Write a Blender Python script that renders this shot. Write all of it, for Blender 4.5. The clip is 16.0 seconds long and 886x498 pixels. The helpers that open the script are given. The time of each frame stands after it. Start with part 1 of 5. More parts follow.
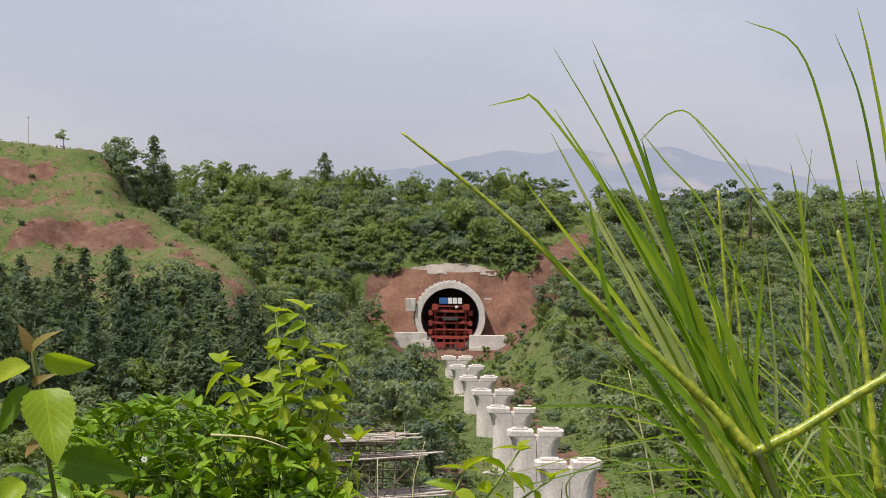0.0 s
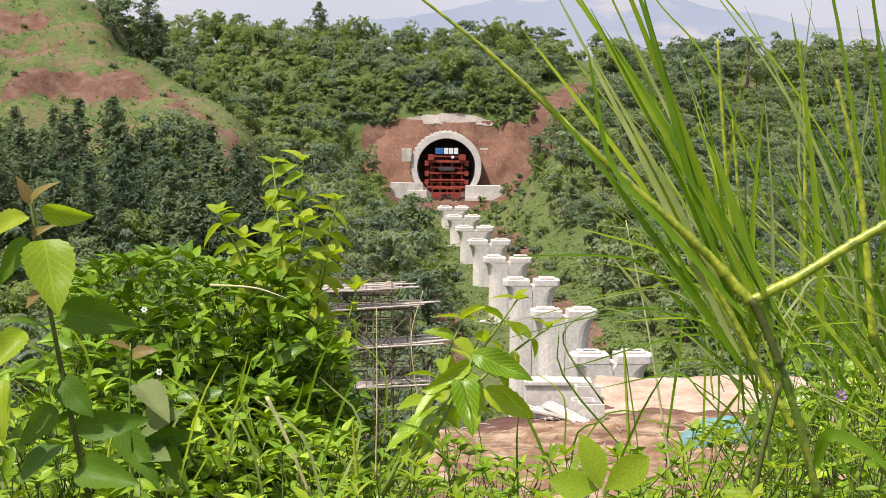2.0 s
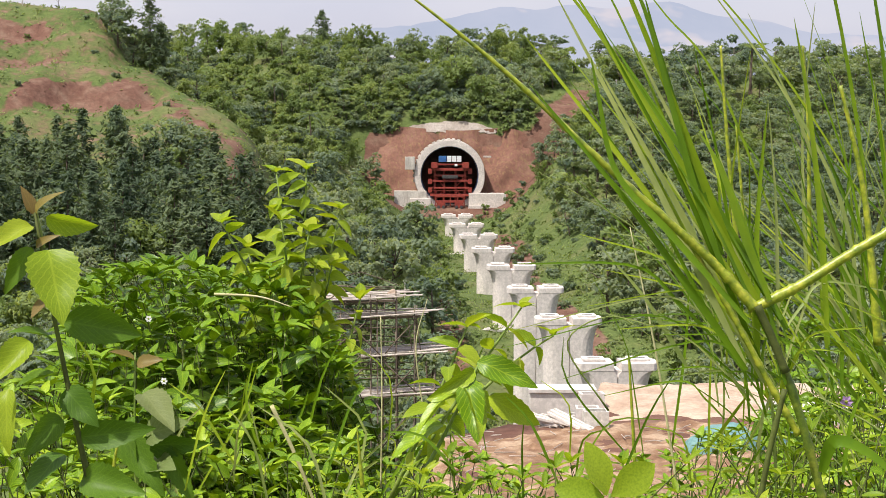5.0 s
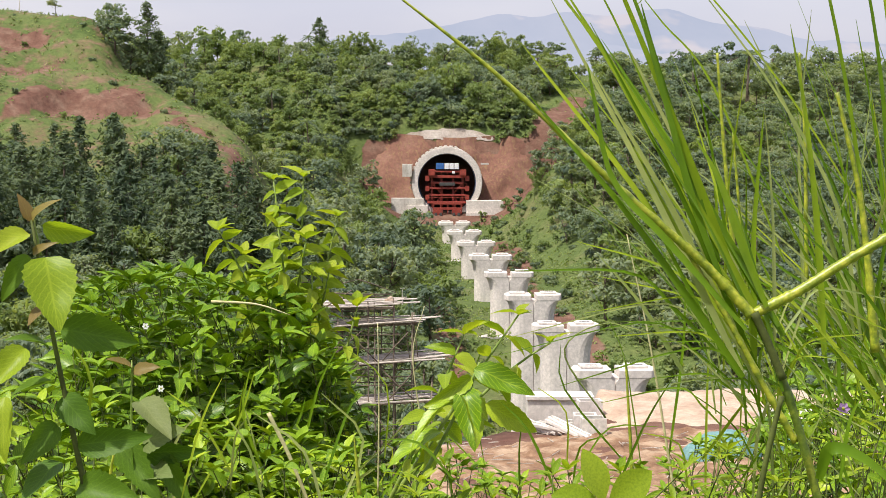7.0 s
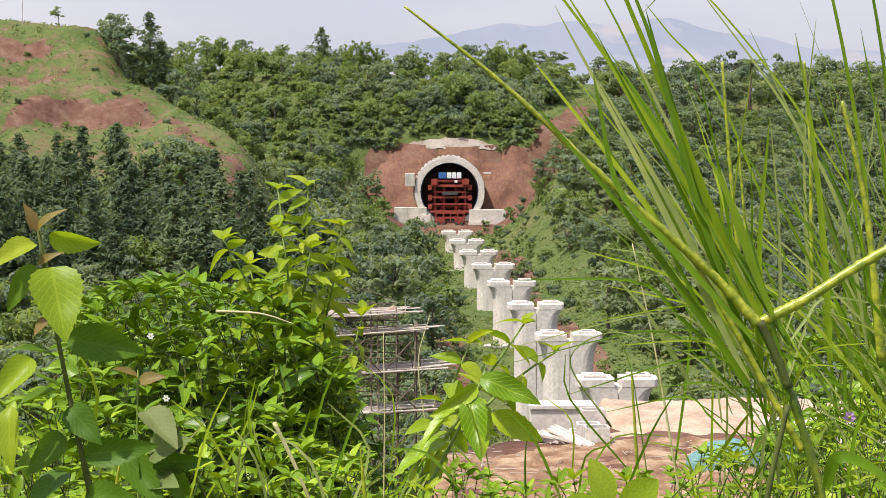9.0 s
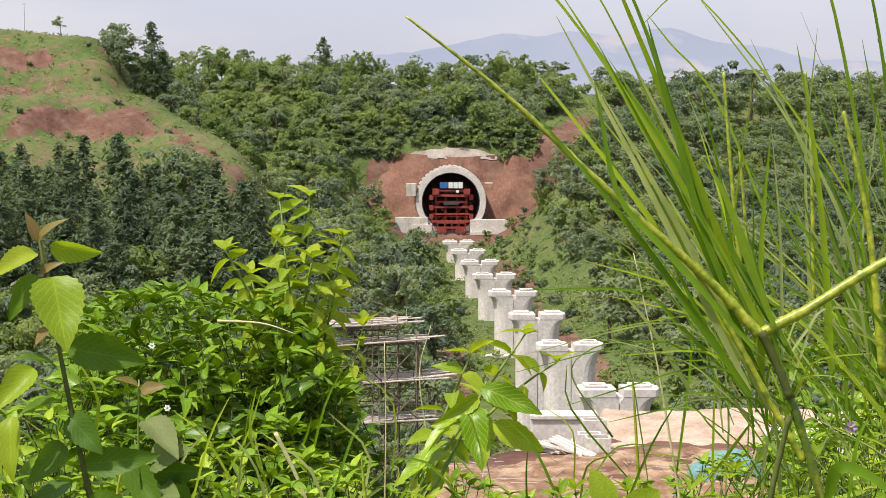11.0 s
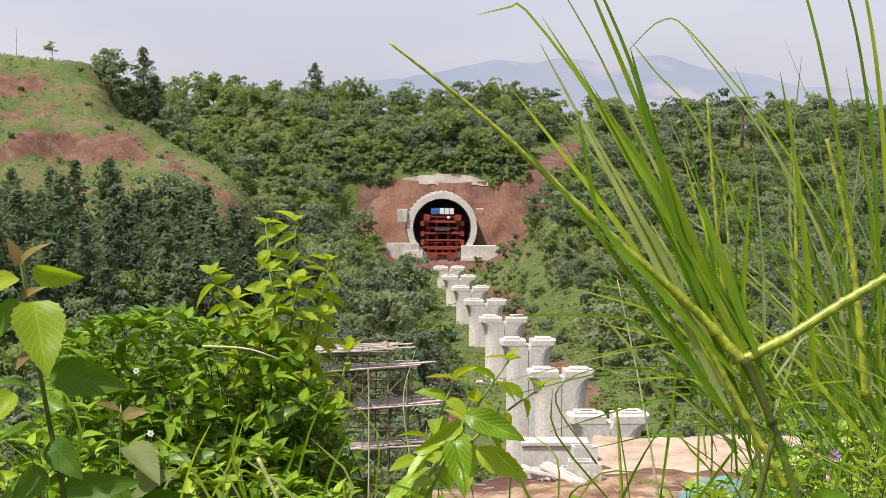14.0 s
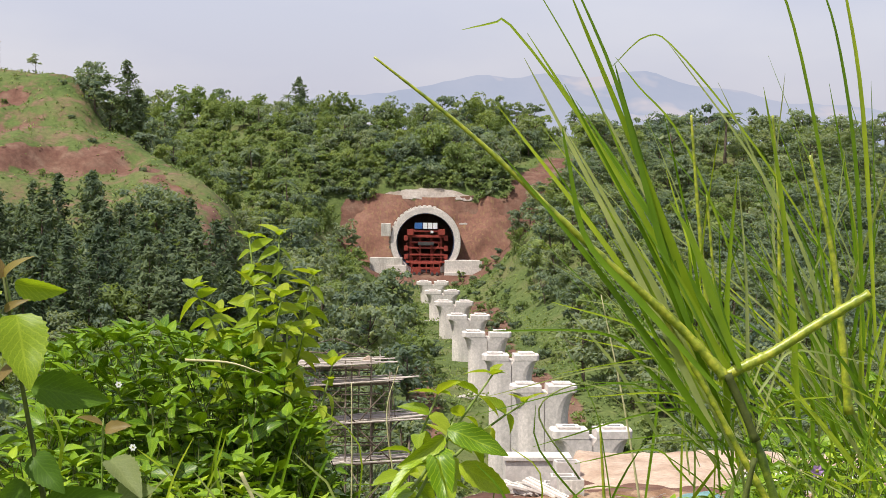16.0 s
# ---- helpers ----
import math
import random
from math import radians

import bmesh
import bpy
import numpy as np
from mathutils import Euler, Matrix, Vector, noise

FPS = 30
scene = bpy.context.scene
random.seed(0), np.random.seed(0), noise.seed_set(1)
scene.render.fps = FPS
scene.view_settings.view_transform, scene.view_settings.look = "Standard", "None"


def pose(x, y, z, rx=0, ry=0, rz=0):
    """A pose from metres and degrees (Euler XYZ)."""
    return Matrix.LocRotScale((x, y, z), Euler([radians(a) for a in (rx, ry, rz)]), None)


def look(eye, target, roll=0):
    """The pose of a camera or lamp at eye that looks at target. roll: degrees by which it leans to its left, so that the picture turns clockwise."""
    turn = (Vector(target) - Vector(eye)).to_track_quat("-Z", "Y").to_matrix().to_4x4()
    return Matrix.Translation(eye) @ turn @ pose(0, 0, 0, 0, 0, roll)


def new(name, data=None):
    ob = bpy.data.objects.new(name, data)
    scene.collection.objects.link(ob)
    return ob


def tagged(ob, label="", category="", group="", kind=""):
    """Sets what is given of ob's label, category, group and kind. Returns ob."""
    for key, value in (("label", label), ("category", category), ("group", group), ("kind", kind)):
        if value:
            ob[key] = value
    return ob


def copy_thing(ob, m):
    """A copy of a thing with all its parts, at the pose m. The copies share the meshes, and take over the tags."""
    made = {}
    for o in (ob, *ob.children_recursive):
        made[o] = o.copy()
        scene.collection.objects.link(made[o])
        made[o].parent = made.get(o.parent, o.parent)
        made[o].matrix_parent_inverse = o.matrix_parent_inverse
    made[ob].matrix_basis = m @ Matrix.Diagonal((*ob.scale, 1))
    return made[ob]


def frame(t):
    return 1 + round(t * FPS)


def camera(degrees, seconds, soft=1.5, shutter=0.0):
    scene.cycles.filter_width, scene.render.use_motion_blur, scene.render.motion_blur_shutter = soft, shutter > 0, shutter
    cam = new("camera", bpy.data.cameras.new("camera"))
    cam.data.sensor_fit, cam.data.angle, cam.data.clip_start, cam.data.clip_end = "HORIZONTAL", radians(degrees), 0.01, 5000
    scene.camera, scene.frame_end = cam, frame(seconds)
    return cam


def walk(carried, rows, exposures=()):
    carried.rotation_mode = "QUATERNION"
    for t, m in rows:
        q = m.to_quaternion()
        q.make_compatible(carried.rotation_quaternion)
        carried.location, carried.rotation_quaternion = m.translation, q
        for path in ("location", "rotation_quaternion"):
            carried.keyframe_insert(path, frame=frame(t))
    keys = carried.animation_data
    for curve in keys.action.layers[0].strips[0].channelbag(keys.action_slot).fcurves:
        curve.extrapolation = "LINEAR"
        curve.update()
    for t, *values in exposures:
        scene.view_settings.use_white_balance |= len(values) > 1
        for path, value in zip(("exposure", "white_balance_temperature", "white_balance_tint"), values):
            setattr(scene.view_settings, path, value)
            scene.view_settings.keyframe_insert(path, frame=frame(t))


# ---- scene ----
cam = camera(30.0, 16.0, soft=0.85)
PATH = [
    (0.0, pose(0.008, 0, 30, 90.508, -0.564, 0.039)),
    (0.5, pose(0.008, 0, 30, 90.282, -0.663, -0.085)),
    (1.0, pose(0.006, 0, 30, 88.730, -0.151, 0.281)),
    (1.5, pose(0.003, 0, 30, 85.711, -0.238, 0.318)),
    (2.0, pose(0.005, 0, 30, 85.324, -0.427, -0.100)),
    (2.5, pose(0.004, 0, 30, 85.234, -0.315, 0.151)),
    (3.0, pose(0.004, 0, 30, 85.691, -0.408, 0.051)),
    (3.5, pose(0.003, 0, 30, 85.629, -0.311, 0.116)),
    (4.0, pose(0.003, 0, 30, 85.422, -0.190, 0.142)),
    (6.5, pose(0.006, 0, 30, 85.923, -0.161, -0.139)),
    (7.0, pose(0.005, 0, 30, 85.848, -0.103, -0.087)),
    (7.5, pose(0.003, 0, 30, 85.781, -0.011, -0.044)),
    (8.0, pose(0.002, 0, 30, 85.954, -0.050, -0.110)),
    (8.5, pose(0.002, 0, 30, 86.139, -0.140, -0.332)),
    (9.0, pose(0.000, 0, 30, 86.168, -0.000, 0.000)),
    (11.5, pose(0.000, 0, 30, 86.651, -0.050, 0.049)),
    (12.0, pose(0.002, 0, 30, 86.779, -0.043, -0.020)),
    (12.5, pose(0.004, 0, 30, 86.866, -0.072, 0.046)),
    (13.0, pose(0.006, 0, 30, 87.060, -0.090, 0.016)),
    (13.5, pose(0.009, 0, 30, 87.312, -0.168, -0.160)),
    (14.0, pose(0.013, 0, 30, 87.409, -0.240, -0.251)),
    (14.5, pose(0.016, 0, 30, 87.555, -0.220, -0.318)),
    (15.0, pose(0.017, 0, 30, 87.673, -0.314, -0.581)),
    (15.5, pose(0.013, 0, 30, 87.797, -0.191, -0.349)),
    (16.0, pose(0.012, 0, 30, 87.918, -0.498, -0.817)),
]

walk(cam, PATH, [(0.0, -0.05), (1.0, -0.02), (1.5, 0.2), (2.0, 0.36), (9.0, 0.34), (16.0, 0.22)])

# ---- world, sun ----
SUN_DIR = Vector((-0.36, -0.30, 0.88)).normalized()
world = bpy.data.worlds.new("sky")
scene.world = world
world.use_nodes = True
wn, wl = world.node_tree.nodes, world.node_tree.links
wn.clear()
sky = wn.new("ShaderNodeTexSky")
sky.sky_type = "NISHITA"
sky.sun_disc = False
sky.sun_elevation = math.asin(SUN_DIR.z)
sky.sun_rotation = math.atan2(SUN_DIR.x, SUN_DIR.y)
sky.dust_density, sky.air_density = 4.0, 1.2
bg_sky = wn.new("ShaderNodeBackground")
bg_sky.inputs["Strength"].default_value = 0.05
wl.new(sky.outputs[0], bg_sky.inputs["Color"])
# thin high cloud and haze, pale lavender grey
wtc = wn.new("ShaderNodeTexCoord")
wmap = wn.new("ShaderNodeMapping")
wmap.inputs["Scale"].default_value = (1.0, 1.0, 2.6)
wnoise = wn.new("ShaderNodeTexNoise")
wnoise.inputs["Scale"].default_value, wnoise.inputs["Detail"].default_value = 3.2, 5.0
wramp = wn.new("ShaderNodeValToRGB")
wramp.color_ramp.elements[0].position, wramp.color_ramp.elements[0].color = 0.42, (0.49, 0.485, 0.60, 1)
wramp.color_ramp.elements[1].position, wramp.color_ramp.elements[1].color = 0.72, (0.62, 0.595, 0.66, 1)
bg_haze = wn.new("ShaderNodeBackground")
bg_haze.inputs["Strength"].default_value = 0.85
wl.new(wtc.outputs["Generated"], wmap.inputs[0])
wl.new(wmap.outputs[0], wnoise.inputs["Vector"])
wl.new(wnoise.outputs["Fac"], wramp.inputs[0])
wl.new(wramp.outputs[0], bg_haze.inputs["Color"])
wadd, wout = wn.new("ShaderNodeAddShader"), wn.new("ShaderNodeOutputWorld")
wl.new(bg_sky.outputs[0], wadd.inputs[0])
wl.new(bg_haze.outputs[0], wadd.inputs[1])
wl.new(wadd.outputs[0], wout.inputs[0])
sun = new("sun", bpy.data.lights.new("sun", "SUN"))
sun.data.energy, sun.data.angle, sun.data.color = 5.0, radians(1.2), (1.0, 0.95, 0.86)
sun.matrix_world = look(SUN_DIR * 50, (0, 0, 0))


# ---- materials ----
def nodes_of(name):
    m = bpy.data.materials.new(name)
    m.use_nodes = True
    n = m.node_tree.nodes
    return m, n, m.node_tree.links, n["Principled BSDF"], n["Material Output"]


def noise_node(n, l, vec, scale, detail=4.0, rough=0.55):
    t = n.new("ShaderNodeTexNoise")
    t.inputs["Scale"].default_value, t.inputs["Detail"].default_value, t.inputs["Roughness"].default_value = scale, detail, rough
    l.new(vec, t.inputs["Vector"])
    return t.outputs["Fac"]


def ramp_node(n, l, fac, stops):
    r = n.new("ShaderNodeValToRGB")
    e = r.color_ramp.elements
    while len(e) < len(stops):
        e.new(0.5)
    for el, (p, c) in zip(e, stops):
        el.position, el.color = p, (*c, 1)
    l.new(fac, r.inputs[0])
    return r.outputs[0]


def mix_node(n, l, fac, a, b, mode="MIX"):
    x = n.new("ShaderNodeMix")
    x.data_type, x.blend_type = "RGBA", mode
    for sock, v in ((x.inputs[0], fac), (x.inputs[6], a), (x.inputs[7], b)):
        if isinstance(v, bpy.types.NodeSocket):
            l.new(v, sock)
        elif isinstance(v, (int, float)):
            sock.default_value = v
        else:
            sock.default_value = (*v, 1)
    return x.outputs[2]


def bump_node(n, l, height, strength, dist, bsdf):
    b = n.new("ShaderNodeBump")
    b.inputs["Strength"].default_value, b.inputs["Distance"].default_value = strength, dist
    l.new(height, b.inputs["Height"])
    l.new(b.outputs[0], bsdf.inputs["Normal"])


def surface(name, stops, big=0.6, small=9.0, rough=0.85, bump=0.4, depth=0.02, metal=0.0, stain=None, spec=0.3):
    """Two scales of variation in object space: big patches and fine grain."""
    m, n, l, b, o = nodes_of(name)
    tc = n.new("ShaderNodeTexCoord").outputs["Object"]
    oi = n.new("ShaderNodeObjectInfo").outputs["Random"]
    va = n.new("ShaderNodeVectorMath")
    l.new(tc, va.inputs[0])
    sc = n.new("ShaderNodeMath")
    sc.operation = "MULTIPLY"
    l.new(oi, sc.inputs[0])
    sc.inputs[1].default_value = 37.0
    l.new(sc.outputs[0], va.inputs[1])
    vec = va.outputs[0]
    f1, f2 = noise_node(n, l, vec, big, 5), noise_node(n, l, vec, small, 6, 0.65)
    col = ramp_node(n, l, f1, stops)
    grain = ramp_node(n, l, f2, [(0.3, (0.72, 0.72, 0.72)), (0.7, (1.12, 1.12, 1.12))])
    col = mix_node(n, l, 1.0, col, grain, "MULTIPLY")
    if stain:
        mp = n.new("ShaderNodeMapping")
        mp.inputs["Scale"].default_value = (1.0, 1.0, 0.12)
        l.new(vec, mp.inputs[0])
        f3 = noise_node(n, l, mp.outputs[0], 1.7, 5, 0.6)
        sf = ramp_node(n, l, f3, [(0.50, (0, 0, 0)), (0.72, (0.75, 0.75, 0.75))])
        col = mix_node(n, l, sf, col, stain)
    l.new(col, b.inputs["Base Color"])
    b.inputs["Roughness"].default_value, b.inputs["Metallic"].default_value = rough, metal
    b.inputs["Specular IOR Level"].default_value = spec
    if bump:
        bump_node(n, l, f2, bump, depth, b)
    return m


def leafy(name, dark, mid, light, gloss=0.45, trans=0.35, vein=False, patch=0.0):
    """A leaf that lets light through, varied from thing to thing and from leaf to leaf."""
    m, n, l, b, o = nodes_of(name)
    g = n.new("ShaderNodeNewGeometry")
    oi = n.new("ShaderNodeObjectInfo")
    ad = n.new("ShaderNodeMath")
    ad.operation = "MULTIPLY_ADD"
    l.new(oi.outputs["Random"], ad.inputs[0])
    ad.inputs[1].default_value = 0.55
    hf = n.new("ShaderNodeMath")
    hf.operation = "MULTIPLY"
    l.new(g.outputs["Random Per Island"], hf.inputs[0])
    hf.inputs[1].default_value = 0.45
    l.new(hf.outputs[0], ad.inputs[2])
    col = ramp_node(n, l, ad.outputs[0], [(0.05, dark), (0.5, mid), (0.95, light)])
    tc = n.new("ShaderNodeTexCoord").outputs["Object"]
    f = noise_node(n, l, tc, patch if patch else 60.0, 3)
    col = mix_node(n, l, 1.0, col, ramp_node(n, l, f, [(0.3, (0.75, 0.8, 0.75)), (0.72, (1.15, 1.1, 1.05))]), "MULTIPLY")
    if vein:
        at = n.new("ShaderNodeAttribute")
        at.attribute_name = "UVMap"
        sx = n.new("ShaderNodeSeparateXYZ")
        l.new(at.outputs["Vector"], sx.inputs[0])
        ab = n.new("ShaderNodeMath")
        ab.operation = "ABSOLUTE"
        l.new(sx.outputs[0], ab.inputs[0])
        # side veins run slantwise from the midrib
        sl = n.new("ShaderNodeMath")
        sl.operation = "MULTIPLY_ADD"
        l.new(ab.outputs[0], sl.inputs[0])
        sl.inputs[1].default_value = -0.35
        l.new(sx.outputs[1], sl.inputs[2])
        wv = n.new("ShaderNodeMath")
        wv.operation = "MULTIPLY"
        l.new(sl.outputs[0], wv.inputs[0])
        wv.inputs[1].default_value = 9.0
        fr = n.new("ShaderNodeMath")
        fr.operation = "PINGPONG"
        l.new(wv.outputs[0], fr.inputs[0])
        fr.inputs[1].default_value = 0.5
        mn = n.new("ShaderNodeMath")
        mn.operation = "MINIMUM"
        l.new(fr.outputs[0], mn.inputs[0])
        mid2 = n.new("ShaderNodeMath")
        mid2.operation = "MULTIPLY"
        l.new(ab.outputs[0], mid2.inputs[0])
        mid2.inputs[1].default_value = 1.6
        l.new(mid2.outputs[0], mn.inputs[1])
        vf = ramp_node(n, l, mn.outputs[0], [(0.02, (1, 1, 1)), (0.12, (0, 0, 0))])
        col = mix_node(n, l, mix_node(n, l, 0.22, (0, 0, 0), vf), col, tuple(min(1, c * 1.5) for c in light))
        bump_node(n, l, mn.outputs[0], 0.12, 0.002, b)
    l.new(col, b.inputs["Base Color"])
    b.inputs["Roughness"].default_value = gloss
    b.inputs["Specular IOR Level"].default_value = 0.2
    tr = n.new("ShaderNodeBsdfTranslucent")
    l.new(mix_node(n, l, 1.0, col, (1.25, 1.2, 0.45), "MULTIPLY"), tr.inputs["Color"])
    mx = n.new("ShaderNodeMixShader")
    mx.inputs[0].default_value = trans
    l.new(b.outputs[0], mx.inputs[1])
    l.new(tr.outputs[0], mx.inputs[2])
    l.new(mx.outputs[0], o.inputs["Surface"])
    return m


CONCRETE = surface("concrete", [(0.3, (0.56, 0.505, 0.465)), (0.7, (0.70, 0.64, 0.59))], 0.35, 3.0, 0.9, 0.15, 0.02, stain=(0.50, 0.455, 0.42))
OLD_CONCRETE = surface("weathered_concrete", [(0.3, (0.40, 0.37, 0.33)), (0.65, (0.66, 0.62, 0.56))], 0.4, 4.0, 0.9, 0.4, 0.03, stain=(0.30, 0.26, 0.22))
RED_SOIL = surface("red_soil", [(0.25, (0.138, 0.065, 0.047)), (0.5, (0.182, 0.088, 0.063)), (0.78, (0.225, 0.128, 0.092))], 0.12, 1.1, 0.95, 0.5, 0.18, stain=(0.22, 0.15, 0.07))
BENCH = surface("washed_earth", [(0.25, (0.24, 0.19, 0.15)), (0.5, (0.34, 0.29, 0.25)), (0.8, (0.42, 0.38, 0.34))], 0.35, 2.0, 0.95, 0.6, 0.12)
SAND = surface("sandy_soil", [(0.25, (0.32, 0.215, 0.15)), (0.5, (0.44, 0.325, 0.24)), (0.8, (0.53, 0.43, 0.34))], 0.45, 2.4, 0.95, 0.7, 0.12)
RED_STEEL = surface("red_painted_steel", [(0.3, (0.22, 0.030, 0.025)), (0.7, (0.36, 0.07, 0.045))], 0.8, 6.0, 0.55, 0.1, 0.01, stain=(0.14, 0.03, 0.025))
DARK_STEEL = surface("dark_steel", [(0.3, (0.04, 0.04, 0.045)), (0.7, (0.09, 0.085, 0.08))], 1.0, 8.0, 0.6, 0.1, 0.01)
BLUE_SHEET = surface("blue_sheet", [(0.3, (0.03, 0.10, 0.30)), (0.7, (0.06, 0.17, 0.42))], 1.0, 8.0, 0.5, 0.1, 0.01)
WHITE_SHEET = surface("white_sheet", [(0.3, (0.70, 0.70, 0.70)), (0.7, (0.82, 0.82, 0.82))], 1.0, 8.0, 0.5, 0.1, 0.01)
BLUE_BAND = surface("dark_blue_band", [(0.3, (0.05, 0.07, 0.14)), (0.7, (0.10, 0.13, 0.24))], 0.6, 5.0, 0.4, 0.3, 0.03, spec=0.5)
TARP = surface("teal_tarpaulin", [(0.3, (0.09, 0.20, 0.20)), (0.7, (0.17, 0.30, 0.29))], 0.7, 6.0, 0.5, 0.5, 0.05)
BARK = surface("bark", [(0.3, (0.07, 0.05, 0.035)), (0.7, (0.19, 0.15, 0.11))], 1.5, 12.0, 0.95, 0.5, 0.03)
BAMBOO = surface("weathered_bamboo", [(0.3, (0.08, 0.06, 0.045)), (0.7, (0.21, 0.165, 0.12))], 1.2, 11.0, 0.8, 0.3, 0.01)
PLANK = surface("grey_plank", [(0.3, (0.30, 0.25, 0.21)), (0.7, (0.52, 0.46, 0.40))], 1.2, 14.0, 0.85, 0.4, 0.01)
# distance haze is put into the tree leaves: bluish greens, extra translucency
FOLIAGE = leafy("tree_foliage", (0.112, 0.160, 0.136), (0.200, 0.260, 0.186), (0.325, 0.370, 0.23), 0.55, 0.54, patch=0.5)
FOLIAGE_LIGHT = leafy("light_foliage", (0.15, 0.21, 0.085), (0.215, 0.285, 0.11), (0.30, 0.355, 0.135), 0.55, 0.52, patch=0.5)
NEEDLES = leafy("needle_foliage", (0.070, 0.108, 0.072), (0.120, 0.166, 0.100), (0.190, 0.240, 0.13), 0.6, 0.46, patch=0.5)
GRASS_FAR = leafy("meadow_grass", (0.080, 0.125, 0.036), (0.120, 0.172, 0.05), (0.185, 0.20, 0.075), 0.7, 0.3, patch=0.1)


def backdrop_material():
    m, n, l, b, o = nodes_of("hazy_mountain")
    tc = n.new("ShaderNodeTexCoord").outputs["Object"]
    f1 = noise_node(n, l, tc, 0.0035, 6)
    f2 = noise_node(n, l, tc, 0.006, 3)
    # distance haze is painted into these pale blues, and the ridges glow by themselves
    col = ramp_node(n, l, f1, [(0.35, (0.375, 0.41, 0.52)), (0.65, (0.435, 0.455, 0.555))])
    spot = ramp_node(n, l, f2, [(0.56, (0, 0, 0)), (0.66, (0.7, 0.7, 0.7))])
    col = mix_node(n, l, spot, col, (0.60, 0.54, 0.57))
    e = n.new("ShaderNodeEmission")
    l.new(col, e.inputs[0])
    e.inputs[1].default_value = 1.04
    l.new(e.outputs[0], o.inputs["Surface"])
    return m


MOUNTAIN = backdrop_material()


# ---- mesh helpers ----
def mesh_of(name, verts, faces, mats, smooth=False, mat_index=None):
    me = bpy.data.meshes.new(name)
    me.from_pydata([tuple(v) for v in verts], [], [tuple(int(i) for i in f) for f in faces])
    for mt in (mats if isinstance(mats, (list, tuple)) else [mats]):
        me.materials.append(mt)
    if mat_index is not None:
        me.polygons.foreach_set("material_index", np.asarray(mat_index, dtype=np.int32))
    if smooth:
        me.polygons.foreach_set("use_smooth", np.ones(len(me.polygons), dtype=bool))
    me.update()
    return me


def child(name, me, parent, label="", m=None):
    ob = new(name, me)
    ob.parent = parent
    if m is not None:
        ob.matrix_basis = m
    return tagged(ob, label)


def part(name, bm, material, parent, label="", smooth=False, m=None):
    me = bpy.data.meshes.new(name)
    bm.to_mesh(me)
    bm.free()
    me.materials.append(material)
    if smooth:
        me.polygons.foreach_set("use_smooth", np.ones(len(me.polygons), dtype=bool))
    return child(name, me, parent, label, m)


def box_bm(lo, hi, bevel=0.0, bm=None):
    fresh = bm is None
    bm = bm or bmesh.new()
    r = bmesh.ops.create_cube(bm, size=1.0)
    lo, hi = Vector(lo), Vector(hi)
    for v in r["verts"]:
        v.co = Vector([lo[i] + (v.co[i] + 0.5) * (hi[i] - lo[i]) for i in range(3)])
    if bevel and fresh:
        bmesh.ops.bevel(bm, geom=bm.edges[:], offset=bevel, segments=2, affect="EDGES", profile=0.6)
    return bm


def tube(path, radii, sides=7):
    """Verts and faces of a tapering tube along a path, closed at both ends."""
    p = np.array(path, float)
    verts, faces = [], []
    for i in range(len(p)):
        d = p[min(i + 1, len(p) - 1)] - p[max(i - 1, 0)]
        d /= np.linalg.norm(d) + 1e-9
        a = np.cross(d, (0.31, 0.9, 0.3) if abs(d[2]) > 0.8 else (0, 0, 1.0))
        a /= np.linalg.norm(a) + 1e-9
        c = np.cross(d, a)
        for k in range(sides):
            w = 2 * math.pi * k / sides
            verts.append(p[i] + radii[i] * (math.cos(w) * a + math.sin(w) * c))
    for i in range(len(p) - 1):
        for k in range(sides):
            q = (k + 1) % sides
            faces.append((i * sides + k, i * sides + q, (i + 1) * sides + q, (i + 1) * sides + k))
    faces += [tuple(range(sides))[::-1], tuple((len(p) - 1) * sides + k for k in range(sides))]
    return verts, faces


def joined(pieces):
    verts, faces = [], []
    for v, f in pieces:
        k = len(verts)
        verts += list(v)
        faces += [tuple(i + k for i in q) for q in f]
    return verts, faces


def cards(rng, centres, out, size, slim=0.5, spread=0.8, fold=0.25):
    """Small folded leaf sprays: at each centre one, facing roughly outwards."""
    c = np.asarray(centres)
    k = len(c)
    nrm = np.asarray(out) + spread * rng.normal(size=(k, 3))
    nrm /= np.linalg.norm(nrm, axis=1)[:, None] + 1e-9
    a = np.cross(nrm, rng.normal(size=(k, 3)))
    a /= np.linalg.norm(a, axis=1)[:, None] + 1e-9
    b = np.cross(nrm, a)
    s = (size * rng.uniform(0.6, 1.35, k))[:, None]
    dn = nrm * s * fold
    v = np.stack([c - a * s, c + b * s * slim - dn, c + a * s - dn * 0.4, c - b * s * slim - dn], 1).reshape(-1, 3)
    i = np.arange(k)[:, None] * 4
    f = np.concatenate([i + [0, 1, 2], i + [0, 2, 3]], 1).reshape(-1, 3)
    return v, f


# ---- the lie of the land ----
def line_x(y):
    """The centre line of the railway."""
    return 22.95 - 0.0527 * y


def smooth01(t):
    t = np.clip(t, 0, 1)
    return t * t * (3 - 2 * t)


def crest(x):
    """Height and distance of the crest of the bare hill."""
    h = np.interp(x, [-240, -140, -104, -78, -74, -70.5, -62, -55, -48, -40.5, -36, -27], [64, 61, 58.2, 54, 49, 43.4, 39.6, 36.2, 32.6, 28.6, 21, -6])
    return h, np.interp(x, [-140, -104, -78, -36], [395, 390, 378, 330])


